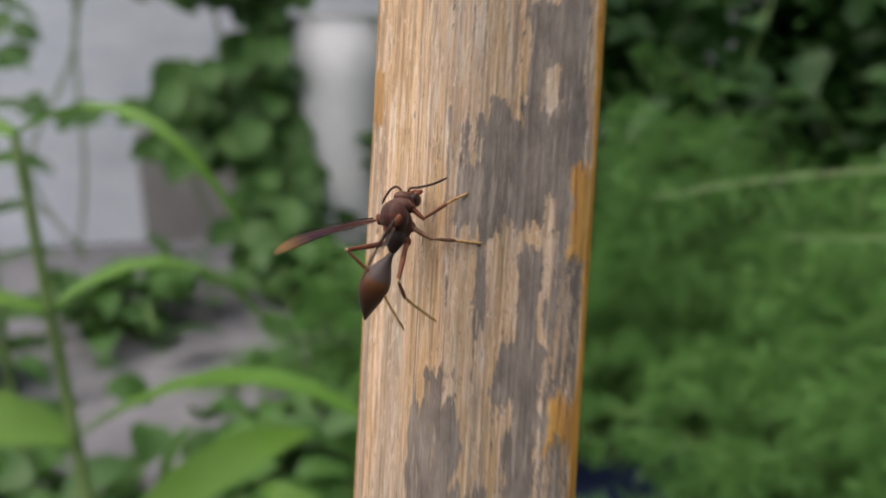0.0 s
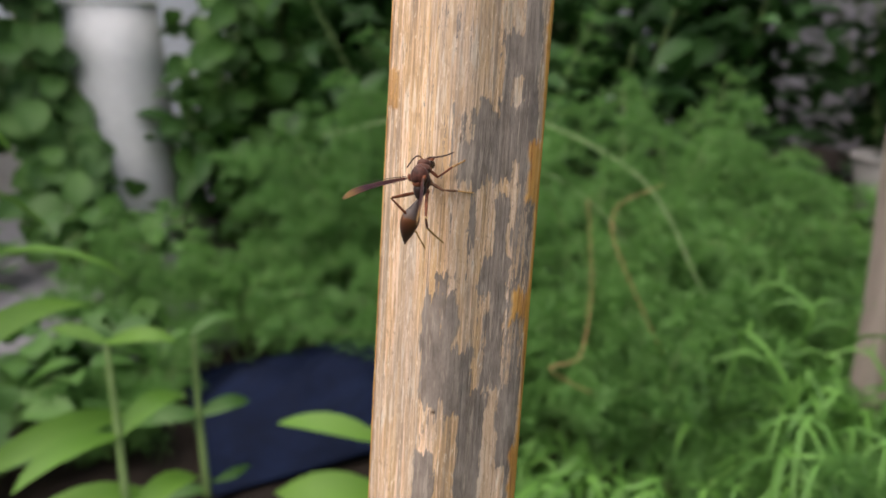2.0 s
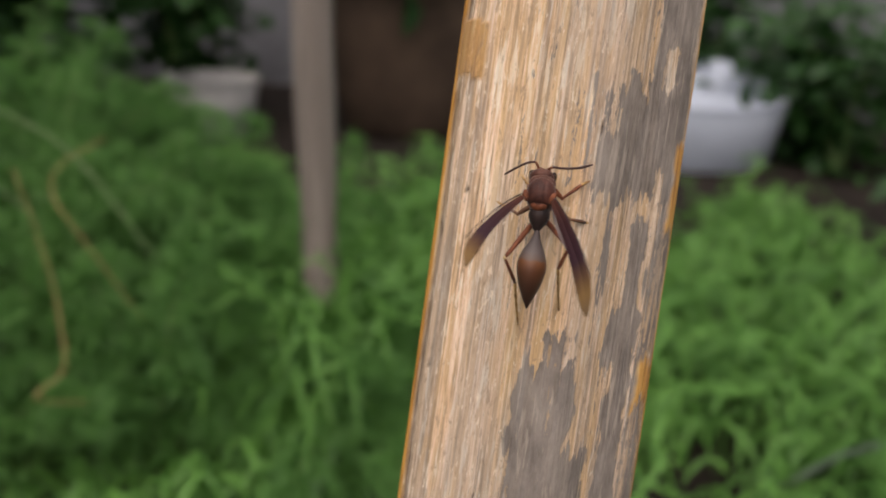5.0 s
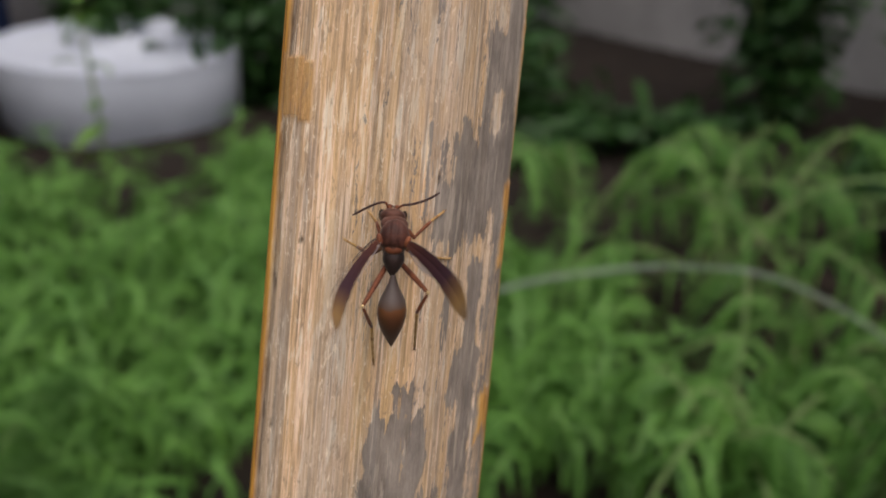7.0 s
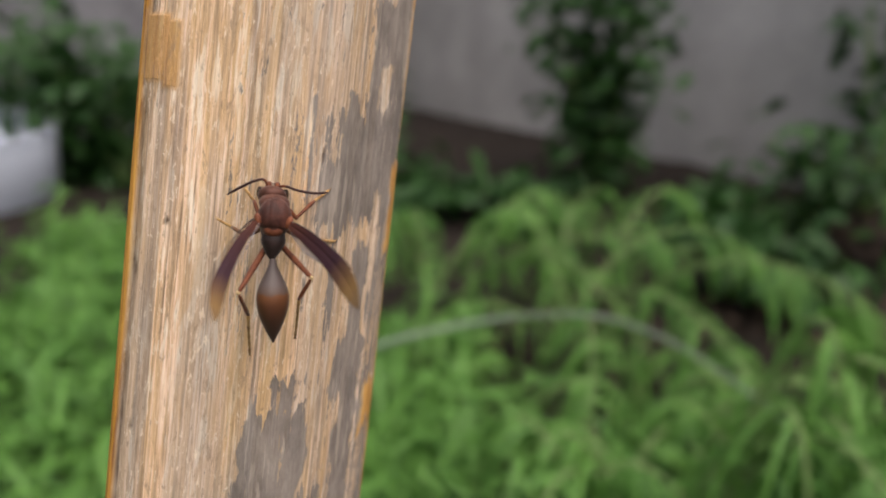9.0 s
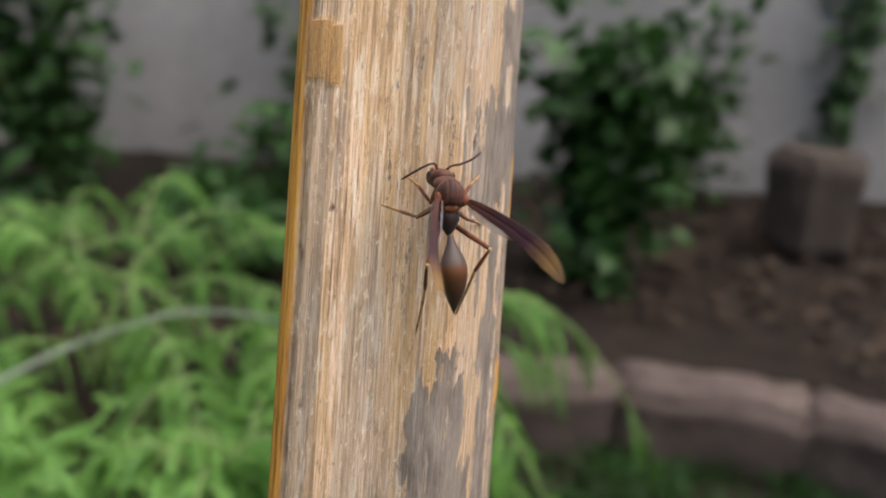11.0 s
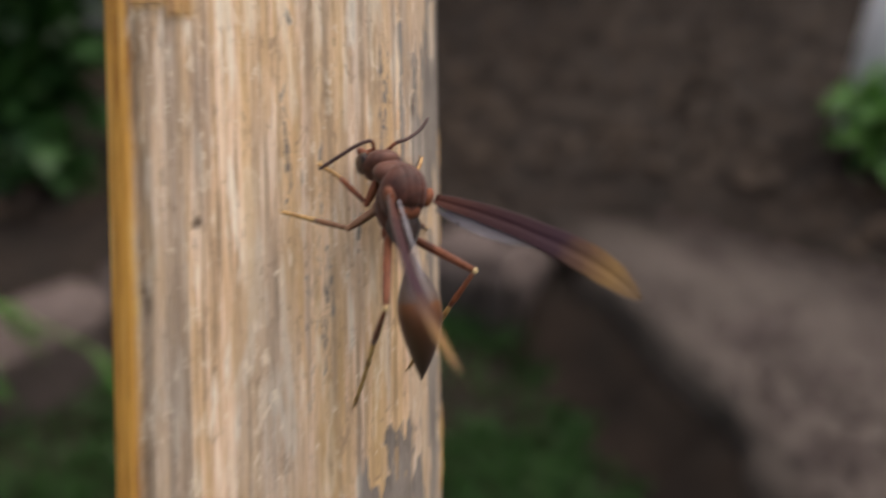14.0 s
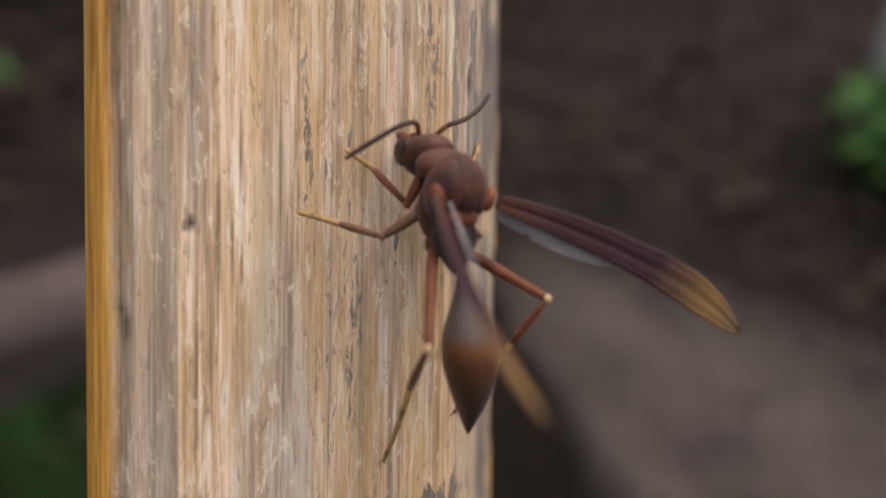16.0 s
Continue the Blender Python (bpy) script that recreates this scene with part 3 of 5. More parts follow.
    # wings: a folded fore wing and a pale strip of hind wing
    def wing(name, base, tip, chord, label, hind, broad=1.0):
        base, tip = Vector(base), Vector(tip)
        ax = (tip - base)
        L = ax.length * s
        ax.normalize()
        ch = Vector(chord)
        ch = (ch - ax * ch.dot(ax)).normalized()
        nrm = ax.cross(ch)
        rot = Matrix((ax, ch, nrm)).transposed().to_4x4()
        verts, faces = [], []
        nu, nv = 44, 9
        for i in range(nu + 1):
            u = i / nu
            w = float(np.interp(u, [0, 0.06, 0.25, 0.5, 0.68, 0.8, 0.9, 0.97, 1.0], [0.7, 1.1, 1.55, 1.9, 2.25, 2.3, 1.75, 0.9, 0.1])) * broad
            mid = float(np.interp(u, [0, 0.2, 0.4, 0.6, 0.75, 0.88, 1.0], [0.0, 0.4, 0.62, 0.62, 0.42, 0.0, -0.65]))
            for j in range(nv + 1):
                v = j / nv
                y = mid + w * (0.5 - v)
                z = 0.10 * math.sin(v * math.pi * 3) * (1 - 0.5 * u) - 0.5 * u * u + (0.16 if j % 3 == 0 else 0)
                verts.append(Vector((u * L, y * s, z * s * 0.6)))
        for i in range(nu):
            for j in range(nv):
                a = i * (nv + 1) + j
                faces.append((a, a + nv + 1, a + nv + 2, a + 1))
        me = arrays(name, verts, faces, WING)
        ob = tagged(new(name, me), label)
        md = ob.modifiers.new("thickness", 'SOLIDIFY')
        md.thickness = 0.00004
        ob.parent = root
        # hind wing strip under the fore wing's rear edge
        verts, faces = [], []
        for i in range(25):
            u = i / 24
            w = hind * math.sin(math.pi * min(0.12 + u * 0.88, 1)) ** 0.7
            for j in range(5):
                verts.append(Vector(((0.02 + 0.52 * u) * L, (-0.35 + 0.3 * u - w * 0.75 * j / 4) * s, (-0.18 - 0.05 * j) * s)))
        for i in range(24):
            for j in range(4):
                a = i * 5 + j
                faces.append((a, a + 5, a + 6, a + 1))
        hw = new("hind_wing", arrays("hind_wing", verts, faces, HIND_WING))
        tagged(hw, "pale translucent hind wing").parent = ob
        # the thick front vein
        bm = bmesh.new()
        tube(bm, [Vector((u * L, (float(np.interp(u, [0, 0.06, 0.25, 0.5, 0.68, 0.8], [0.35, 0.55, 0.78, 0.95, 1.17, 1.2])) + float(np.interp(u, [0, 0.2, 0.4, 0.6, 0.75, 0.88], [0.0, 0.4, 0.62, 0.62, 0.42, 0.0]))) * s,
                          -0.3 * u * u * s)) for u in np.linspace(0, 0.78, 24)], [0.11 * s * (1 - 0.6 * k / 23) for k in range(24)], 6)
        part("wing_vein", bm, SHELL_DARK, ob)
        return ob, Matrix.Translation(mm(base)) @ rot

    wl = wing("left_wing", (-0.8, -25.6, -0.3), (-4.4, -38.8, -9.6), (-0.85, -0.12, 0.50), "smoky brown folded wing with an amber tip", 0.15, 0.72)
    wr = wing("right_wing", (3.0, -25.8, -0.4), (11.9, -38.9, -7.4), (0.47, -0.15, 0.87), "smoky brown folded wing with an amber tip", 1.2)

    # legs: hip, thigh, shin, foot
    LEGS = (
        ((0.3, -21.6, 1.6), (-0.5, -20.9, -0.6), (-1.6, -18.3, 1.6), (-2.9, -16.6, 2.9), LEG_RED),
        ((1.9, -21.6, 1.6), (3.6, -20.9, 0.2), (5.6, -18.6, 2.4), (7.4, -16.6, 3.9), LEG_RED),
        ((0.2, -21.6, -1.0), (-2.1, -20.7, -2.6), (-3.9, -18.2, -1.9), (-6.0, -16.2, -1.2), LEG_TAN),
        ((2.2, -21.6, -1.0), (4.8, -20.6, -2.4), (6.8, -17.8, -2.5), (8.9, -14.9, -2.7), LEG_TAN),
        ((0.7, -22.2, -3.0), (-1.97, -26.6, -8.55), (-0.87, -22.4, -11.8), (-0.4, -17.7, -17.9), LEG_RED),
        ((2.0, -22.2, -3.0), (5.95, -26.9, -6.1), (4.8, -25.0, -9.0), (5.0, -17.9, -15.2), LEG_RED),
    )
    hind = []
    for k, (hip, knee, ankle, toe, mat) in enumerate(LEGS):
        hip, knee, ankle, toe = (mm(p) for p in (hip, knee, ankle, toe))
        bm = bmesh.new()
        blob(bm, hip, (0.55 * s, 0.6 * s, 0.75 * s))
        mid = hip.lerp(knee, 0.5)
        tube(bm, [hip, hip.lerp(knee, 0.15), mid, hip.lerp(knee, 0.85), knee], [0.28 * s, 0.36 * s, 0.38 * s, 0.30 * s, 0.22 * s], 10)
        leg = part("leg", bm, mat, root)
        bm = bmesh.new()
        blob(bm, knee, (0.27 * s, 0.27 * s, 0.27 * s), (0, 0, 0), 12, 8)
        part("knee", bm, KNEE if k >= 4 else mat, leg, "pale knee joint" if k >= 4 else "")
        bm = bmesh.new()
        tube(bm, [knee, knee.lerp(ankle, 0.3), knee.lerp(ankle, 0.75), ankle], [0.17 * s, 0.22 * s, 0.27 * s, 0.22 * s], 10)
        shin = part("shin", bm, mat, leg)
        bm = bmesh.new()
        pts = [ankle.lerp(toe, t) + Vector((0, -0.00018 * math.sin(t * math.pi), 0)) for t in np.linspace(0, 1, 11)]
        tube(bm, pts, [(0.18 + 0.06 * (i % 2) - 0.05 * i / 10) * s for i in range(11)], 8)
        for q in (-1, 1):
            tube(bm, [toe, toe + Vector((q * 0.00028, 0.0001, 0.0003 if k < 4 else -0.0003))], [0.08 * s, 0.03 * s], 6)
        foot = part("foot", bm, LEG_YELLOW, leg, "amber yellow foot")
        if k >= 4:
            hind.append((leg, shin, foot, hip, knee, ankle))
    return root, abdomen, pivot, wl, wr, feelers, hind


WASP, ABDOMEN, ABDOMEN_PIVOT, WING_L, WING_R, FEELERS, HIND_LEGS = make_wasp()
cam.data.dof.focus_object = WASP


# ---------------------------------------------------------------- ground, walls, kerb
# the rim of the sunken bed: a curved row of kerb stones, then the broken edge of the paving
RIM = spline([(0.80, 0.10, 0), (0.79, -0.15, 0), (0.76, -0.36, 0), (0.70, -0.57, 0), (0.58, -0.72, 0), (0.43, -0.80, 0), (0.30, -0.81, 0), (0.17, -0.75, 0), (0.055, -0.68, 0), (-0.045, -0.59, 0),
              (-0.175, -0.45, 0), (-0.28, -0.32, 0)], 8)
TURN = 48                                    # where on the rim the kerb ends and the paving begins
BED = RIM + [Vector((-0.35, -0.1, 0)), Vector((-0.3, 0.3, 0)), Vector((0.3, 0.5, 0)), Vector((0.8, 0.4, 0))]


def in_bed(p):
    """Whether p lies inside the bed, and how far it is from the rim."""
    inside = False
    for a, b in zip(BED, BED[1:] + BED[:1]):
        if (a.y > p.y) != (b.y > p.y) and p.x < (b.x - a.x) * (p.y - a.y) / (b.y - a.y) + a.x:
            inside = not inside
    return inside, min(math.hypot(p.x - q.x, p.y - q.y) for q in RIM)


def ground_z(p):
    """Height of the soil: it drops behind the rim and rises again towards the plants."""
    z = GROUND + 0.016 * noise.noise(Vector((p.x, p.y, 0)) * 3) + 0.010 * noise.noise(Vector((p.x, p.y, 0)) * 12) + 0.005 * noise.noise(Vector((p.x, p.y, 0)) * 31)
    if p.y < 0.55 * p.x - 0.30 and p.x < 0.30 and p.y > -1.0:
        z -= 0.03                                          # under the paving
    if -0.5 < p.x < 1.0 and -0.9 < p.y < 0.6:
        inside, far = in_bed(p)
        if inside and far > 0.05:
            k = min(max((far - 0.30) / 0.25, 0.0), 1.0)
            z -= 0.09 * (1 - k * k * (3 - 2 * k))
    return z


def make_ground():
    bm = bmesh.new()
    bmesh.ops.create_grid(bm, x_segments=330, y_segments=330, size=7.0)
    for v in bm.verts:
        v.co.z = ground_z(v.co)
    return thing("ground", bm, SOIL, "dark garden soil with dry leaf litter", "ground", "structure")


make_ground()


def wall_strip(name, a, b, h, th, mat, label):
    bm = bmesh.new()
    a, b = Vector((*a, 0)), Vector((*b, 0))
    L = (b - a).length
    box(bm, 0, min(0, th), GROUND - 0.1, L, max(0, th), h)
    ob = thing(name, bm, mat, label, "wall", "structure", smooth=False)
    d = (b - a).normalized()
    ob.matrix_world = Matrix.Translation(a) @ Matrix.Rotation(math.atan2(d.y, d.x), 4, 'Z')
    return ob


wall_strip("wall_east", (0.12, -5.2), (3.52, 2.9), 1.5, -0.2, PLASTER, "grey white plastered garden wall with stains")
wall_strip("wall_west", (-2.15, 2.9), (-2.15, -5.2), 1.7, -0.2, WHITE_WALL, "whitewashed garden wall behind climbing plants")
wall_strip("wall_plinth", (-2.12, 0.12), (-2.12, -0.42), -0.13, -0.028, PLASTER, "bare mauve grey render low on a white wall")
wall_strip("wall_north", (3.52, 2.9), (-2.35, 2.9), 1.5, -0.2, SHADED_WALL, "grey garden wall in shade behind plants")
# no south wall is known; this one closes the yard and bounces light
wall_strip("added_south_wall", (-2.35, -5.2), (0.34, -5.2), 1.5, -0.2, PLASTER, "plain plastered wall added to close the south side and bounce light")


def make_paving():
    """The worn concrete apron beside the bed; its broken edge stands over the soil."""
    near = RIM[TURN:]
    far = spline([(0.40, -0.90, 0), (0.20, -1.01, 0), (-0.02, -1.08, 0), (-0.35, -1.12, 0), (-0.7, -0.95, 0), (-0.9, -0.6, 0)], 8)
    far = [far[round(i * (len(far) - 1) / (len(near) - 1))] for i in range(len(near))]
    nj = 40
    bm = bmesh.new()
    strewn = bm.verts.layers.float.new("litter")
    rows = []
    for i, (a, b) in enumerate(zip(near, far)):
        row = []
        for j in range(nj + 1):
            p = a.lerp(b, j / nj)
            ragged = 0.016 * noise.noise(Vector((p.x * 11, p.y * 11, 5))) + 0.008 * noise.noise(Vector((p.x * 37, p.y * 37, 5)))
            k = 1.0 if j in (0, nj) else 0.0
            z = GROUND + 0.010 + 0.007 * noise.noise(Vector((p.x * 5, p.y * 5, 1))) + 0.005 * noise.noise(Vector((p.x * 16, p.y * 16, 8)))
            z -= 0.020 * max(0.0, 1 - j / 3.0) ** 2        # worn round at the lip
            z -= 0.024 * (j / nj) ** 4                     # sinks under the soil on the far side
            v = bm.verts.new(Vector((p.x + ragged * k, p.y + ragged * k, z)))
            v[strewn] = max(min(1.0, max(0.0, j / nj - 0.35) / 0.6), 1.0 - i / 9)
            row.append(v)
        rows.append(row)
    for ra, rb in zip(rows, rows[1:]):
        for j in range(nj):
            bm.faces.new((ra[j], rb[j], rb[j + 1], ra[j + 1]))
    rim = [e for e in bm.edges if e.is_boundary]
    low = bmesh.ops.extrude_edge_only(bm, edges=rim)
    for v in low["geom"]:
        if isinstance(v, bmesh.types.BMVert):
            v.co.z = GROUND - 0.15
    bmesh.ops.recalc_face_normals(bm, faces=bm.faces[:])
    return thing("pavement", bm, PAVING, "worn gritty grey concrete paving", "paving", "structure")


make_paving()


def make_wall_strip():
    """Pale concrete at the foot of the white wall, with a worn edge."""
    bm = bmesh.new()
    bmesh.ops.create_grid(bm, x_segments=40, y_segments=40, size=0.5)
    for v in bm.verts:
        x, y = -1.53 + v.co.x * 1.2, -0.33 + v.co.y * 0.95
        edge = 0.03 * noise.noise(Vector((x * 6, y * 6, 2))) if max(abs(v.co.x), abs(v.co.y)) > 0.49 and x > -2.0 else 0.0
        v.co = Vector((x + edge, y + edge, GROUND + 0.022 + 0.008 * noise.noise(Vector((x * 4, y * 4, 6)))))
    low = bmesh.ops.extrude_edge_only(bm, edges=[e for e in bm.edges if e.is_boundary])
    for v in low["geom"]:
        if isinstance(v, bmesh.types.BMVert):
            v.co.z = GROUND - 0.05
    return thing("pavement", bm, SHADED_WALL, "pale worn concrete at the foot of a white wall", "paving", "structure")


make_wall_strip()


def kerb_stone(L, w, h, seed):
    bm = bmesh.new()
    box(bm, 0, 0, -h, L, w, 0, 0.014)
    bmesh.ops.subdivide_edges(bm, edges=[e for e in bm.edges if e.calc_length() > 0.05], cuts=6, use_grid_fill=True)
    for v in bm.verts:
        v.co += Vector((noise.noise(v.co * 14 + Vector((seed, 0, 0))), noise.noise(v.co * 14 + Vector((0, seed, 0))), noise.noise(v.co * 14 + Vector((0, 0, seed))))) * 0.010
        v.co += Vector((0, noise.noise(v.co * 45 + Vector((seed, 3, 0))), noise.noise(v.co * 45 + Vector((seed, 0, 9))))) * 0.005
    return bm


def make_kerbs():
    cuts = (0, 9, 18, 29, 38, 44, TURN)
    for k, (i, j) in enumerate(zip(cuts, cuts[1:])):
        a, b = RIM[i], RIM[j]
        d = b - a
        ob = thing("kerb_stone", kerb_stone(d.length - 0.006, 0.10, 0.15, k * 3.1), KERB, "weathered pinkish grey kerb stone edging a bed", "kerb stone", group="kerb stones along the bed")
        side = Vector((d.y, -d.x, 0)).normalized() * 0.10      # the stone lies on the bed's side of the rim
        ob.matrix_world = Matrix.Translation(a + side + Vector((0, 0, GROUND + 0.012 + 0.005 * (k % 2)))) @ Matrix.Rotation(math.atan2(d.y, d.x), 4, 'Z')


make_kerbs()


# ---------------------------------------------------------------- vessels, posts
def make_round_pot(name, at, prof, label, mat, fill=None, fill_mat=None, slant=(0, 0)):
    """A turned vessel with wall thickness: prof from the foot up the outside, over the rim and down the inside."""
    root = tagged(new(name), label, "pot")
    bm = bmesh.new()
    lathe(bm, prof, 64)
    for v in bm.verts:
        a = math.atan2(v.co.y, v.co.x)
        v.co *= 1 + 0.006 * math.sin(2 * a + 1) + 0.003 * noise.noise(v.co * 20)
    r = max(prof, key=lambda p: p[1])
    for v in bm.verts:
        v.co.z += (slant[0] * v.co.x + slant[1] * v.co.y) * (v.co.z / r[1]) ** 2
    part("body", bm, mat, root)
    bm = bmesh.new()
    n = 64
    tube(bm, [(r[0] * math.cos(2 * math.pi * k / n), r[0] * math.sin(2 * math.pi * k / n), r[1] + r[0] * (slant[0] * math.cos(2 * math.pi * k / n) + slant[1] * math.sin(2 * math.pi * k / n))) for k in range(n + 1)], [0.006] * (n + 1), 8, False)
    part("rim", bm, mat, root, "rolled rim")
    if fill:
        bm = bmesh.new()
        bmesh.ops.create_circle(bm, cap_ends=True, segments=48, radius=fill[0], matrix=Matrix.Translation((0, 0, fill[1])))
        part("filling", bm, fill_mat, root)
    root.matrix_world = Matrix.Translation(at)
    return root


def vessel(rb, rt, h, th=0.008):
    return [(0.0, 0.0), (rb * 0.9, 0.0), (rb, 0.008), (rb + (rt - rb) * 0.5, h * 0.5), (rt, h), (rt - th, h), (rb + (rt - rb) * 0.5 - th, h * 0.5), (rb - th, 0.02), (0.0, 0.02)]


# tall white planter by the far wall, with dead stalks standing in it
POT_AT = Vector((-0.040, -1.47, GROUND))
make_round_pot("planter", POT_AT, vessel(0.160, 0.166, 0.325, 0.009), "tall white plastic planter with dead stalks", PLASTIC, (0.150, 0.20), SOIL, (0.12, -0.28))
for k, (x, y, r, lean) in enumerate(((0.05, -0.02, 0.022, 0.06), (-0.02, 0.05, 0.03, -0.04), (-0.07, -0.02, 0.02, 0.02))):
    bm = bmesh.new()
    pts = [Vector((x, y, 0.201)), Vector((x + lean * 0.4, y + 0.01, 0.45)), Vector((x + lean, y, 0.65)), Vector((x + lean * 1.8, y - 0.02, 0.95))]
    tube(bm, spline(pts, 6), list(np.linspace(r, r * 0.7, 19)), 10)
    st = thing("dead_stalk", bm, WEATHERED_WOOD, "grey dead stalk standing in a white planter", "stalk", group="stalks in the planter")
    st.matrix_world = Matrix.Translation(POT_AT)
make_round_pot("planter", Vector((-0.62, -3.30, GROUND)), vessel(0.20, 0.215, 0.62, 0.009), "tall white plastic planter near the wall", PLASTIC, (0.20, 0.50), SOIL)

# shallow white basin among the grass
make_round_pot("basin", Vector((0.59, 2.12, GROUND + 0.02)), [(0.0, 0.0), (0.318, 0.0), (0.332, 0.014), (0.34, 0.20), (0.337, 0.208), (0.325, 0.206), (0.31, 0.17), (0.0, 0.165)],
               "shallow white plastic basin tilted in the grass", AGED_PLASTIC).rotation_euler = (radians(7), 0, 0)
# bucket by the leafy plant
make_round_pot("bucket", Vector((-0.48, -0.375, GROUND + 0.081)), [(0.72 * r, 0.72 * h) for r, h in [(0.0, 0.0), (0.088, 0.0), (0.098, 0.008), (0.100, 0.05), (0.104, 0.054), (0.103, 0.062), (0.108, 0.12), (0.114, 0.125), (0.113, 0.135), (0.114, 0.20), (0.108, 0.20), (0.095, 0.02), (0.0, 0.02)]],
               "white plastic bucket lying on its side in weeds", AGED_PLASTIC).rotation_euler = (radians(90), 0, radians(12))
# small pale pot before the north wall
make_round_pot("flower_pot", Vector((-0.794, 1.869, GROUND)), vessel(0.10, 0.135, 0.17, 0.008), "pale grey flower pot in the grass", PLASTER, (0.12, 0.14), SOIL)
# great clay jar
make_round_pot("clay_jar", Vector((-0.25, 2.17, GROUND)), [(0.0, 0.0), (0.20, 0.0), (0.215, 0.02), (0.245, 0.18), (0.265, 0.36), (0.27, 0.46), (0.285, 0.48), (0.285, 0.51), (0.262, 0.51), (0.25, 0.42), (0.0, 0.40)],
               "large brown clay jar before a grey wall", BROWN_CLAY)
# dark blue drum behind the basin
make_round_pot("drum", Vector((0.26, 2.42, GROUND)), vessel(0.13, 0.135, 0.50, 0.006), "dark blue plastic drum behind a basin", NAVY, (0.125, 0.40), SOIL)


def make_post(at, h, w, label, lean=(0, 0)):
    bm = bmesh.new()
    box(bm, -w / 2, -w / 2, -0.05, w / 2, w / 2, h, 0.006)
    bmesh.ops.subdivide_edges(bm, edges=[e for e in bm.edges if e.calc_length() > 0.2], cuts=14, use_grid_fill=True)
    for v in bm.verts:
        v.co.x += 0.004 * noise.noise(v.co * 9) + lean[0] * v.co.z
        v.co.y += 0.004 * noise.noise(v.co * 9 + Vector((5, 0, 0))) + lean[1] * v.co.z
    ob = thing("fence_post", bm, WEATHERED_WOOD, label, "post")
    ob.matrix_world = Matrix.Translation(at)
    return ob


make_post(Vector((-0.172, 0.575, GROUND)), 0.95, 0.035, "weathered grey wooden post standing in grass", (-0.02, 0.01))


# tall white tub before the vine on the west wall
make_round_pot("tall_tub", Vector((-1.75, 0.085, GROUND)), [(0.0, 0.0), (0.070, 0.0), (0.096, 0.014), (0.106, 0.05), (0.110, 0.25), (0.108, 0.45), (0.104, 0.585), (0.098, 0.585), (0.100, 0.3), (0.09, 0.03), (0.0, 0.03)],
               "tall narrow white plastic tub standing before a vine", PLASTIC)


# stands in for a grey plant pot, reduced to a plain block
def make_block():
    bm = kerb_stone(0.15, 0.16, 0.24, 41)
    ob = thing("block_pot", bm, GRAVEL, "grey plant pot, built as a plain block, before the wall", "block")
    ob.matrix_world = Matrix.Translation((1.27, -1.16, GROUND + 0.235)) @ Matrix.Rotation(1.45, 4, 'Z')


make_block()


def make_cloth():
    """A crumpled dark blue sheet on the soil."""
    bm = bmesh.new()
    bmesh.ops.create_grid(bm, x_segments=60, y_segments=50, size=0.5)
    for v in bm.verts:
        x, y = v.co.x * 0.36, v.co.y * 0.32
        d = math.hypot(x / 0.18, y / 0.16)
        f = max(0.0, 1 - d ** 3)
        v.co = Vector((x, y, f * (0.03 + 0.025 * noise.noise(Vector((x * 6, y * 6, 0))) + 0.018 * noise.noise(Vector((x * 17, y * 17, 3)))) + 0.004))
    bmesh.ops.solidify(bm, geom=bm.faces[:], thickness=0.004)
    ob = thing("tarpaulin", bm, NAVY, "crumpled dark blue tarpaulin on the ground", "tarpaulin")
    ob.matrix_world = Matrix.Translation((-0.68, 0.195, GROUND + 0.014)) @ Matrix.Rotation(1.5, 4, 'Z')


make_cloth()


# ---------------------------------------------------------------- plants
RNG = np.random.default_rng(7)


def strips(verts, faces, path, widths, side, cup=0.0):
    """A ribbon along path; side is the way its width runs."""
    base = len(verts)
    n = len(path)
    for i, p in enumerate(path):
        d = (path[min(i + 1, n - 1)] - path[max(i - 1, 0)])
        s = side - d * (side.dot(d) / max(d.length_squared, 1e-12))
        if s.length < 1e-6:
            s = d.orthogonal()
        s.normalize()
        up = s.cross(d).normalized() if d.length > 1e-9 else Vector((0, 0, 1))
        w = widths[i] / 2
        if cup:
            verts.extend((p - s * w + up * w * cup, p, p + s * w + up * w * cup))
        else:
            verts.extend((p - s * w, p + s * w))
    k = 3 if cup else 2
    for i in range(n - 1):
        a = base + i * k
        for j in range(k - 1):
            faces.append((a + j, a + j + 1, a + k + j + 1, a + k + j))


def rand_unit():
    v = Vector(RNG.normal(size=3))
    return v.normalized()


def arch(base, out, up, droop, n=12):
    """A stem that rises from base, leans along out and droops."""
    pts = []
    for i in range(n + 1):
        t = i / n
        pts.append(base + out * (t ** 1.3) + Vector((0, 0, up * (t - 0.12 * t * t) - droop * t ** 2.6)))
    return pts


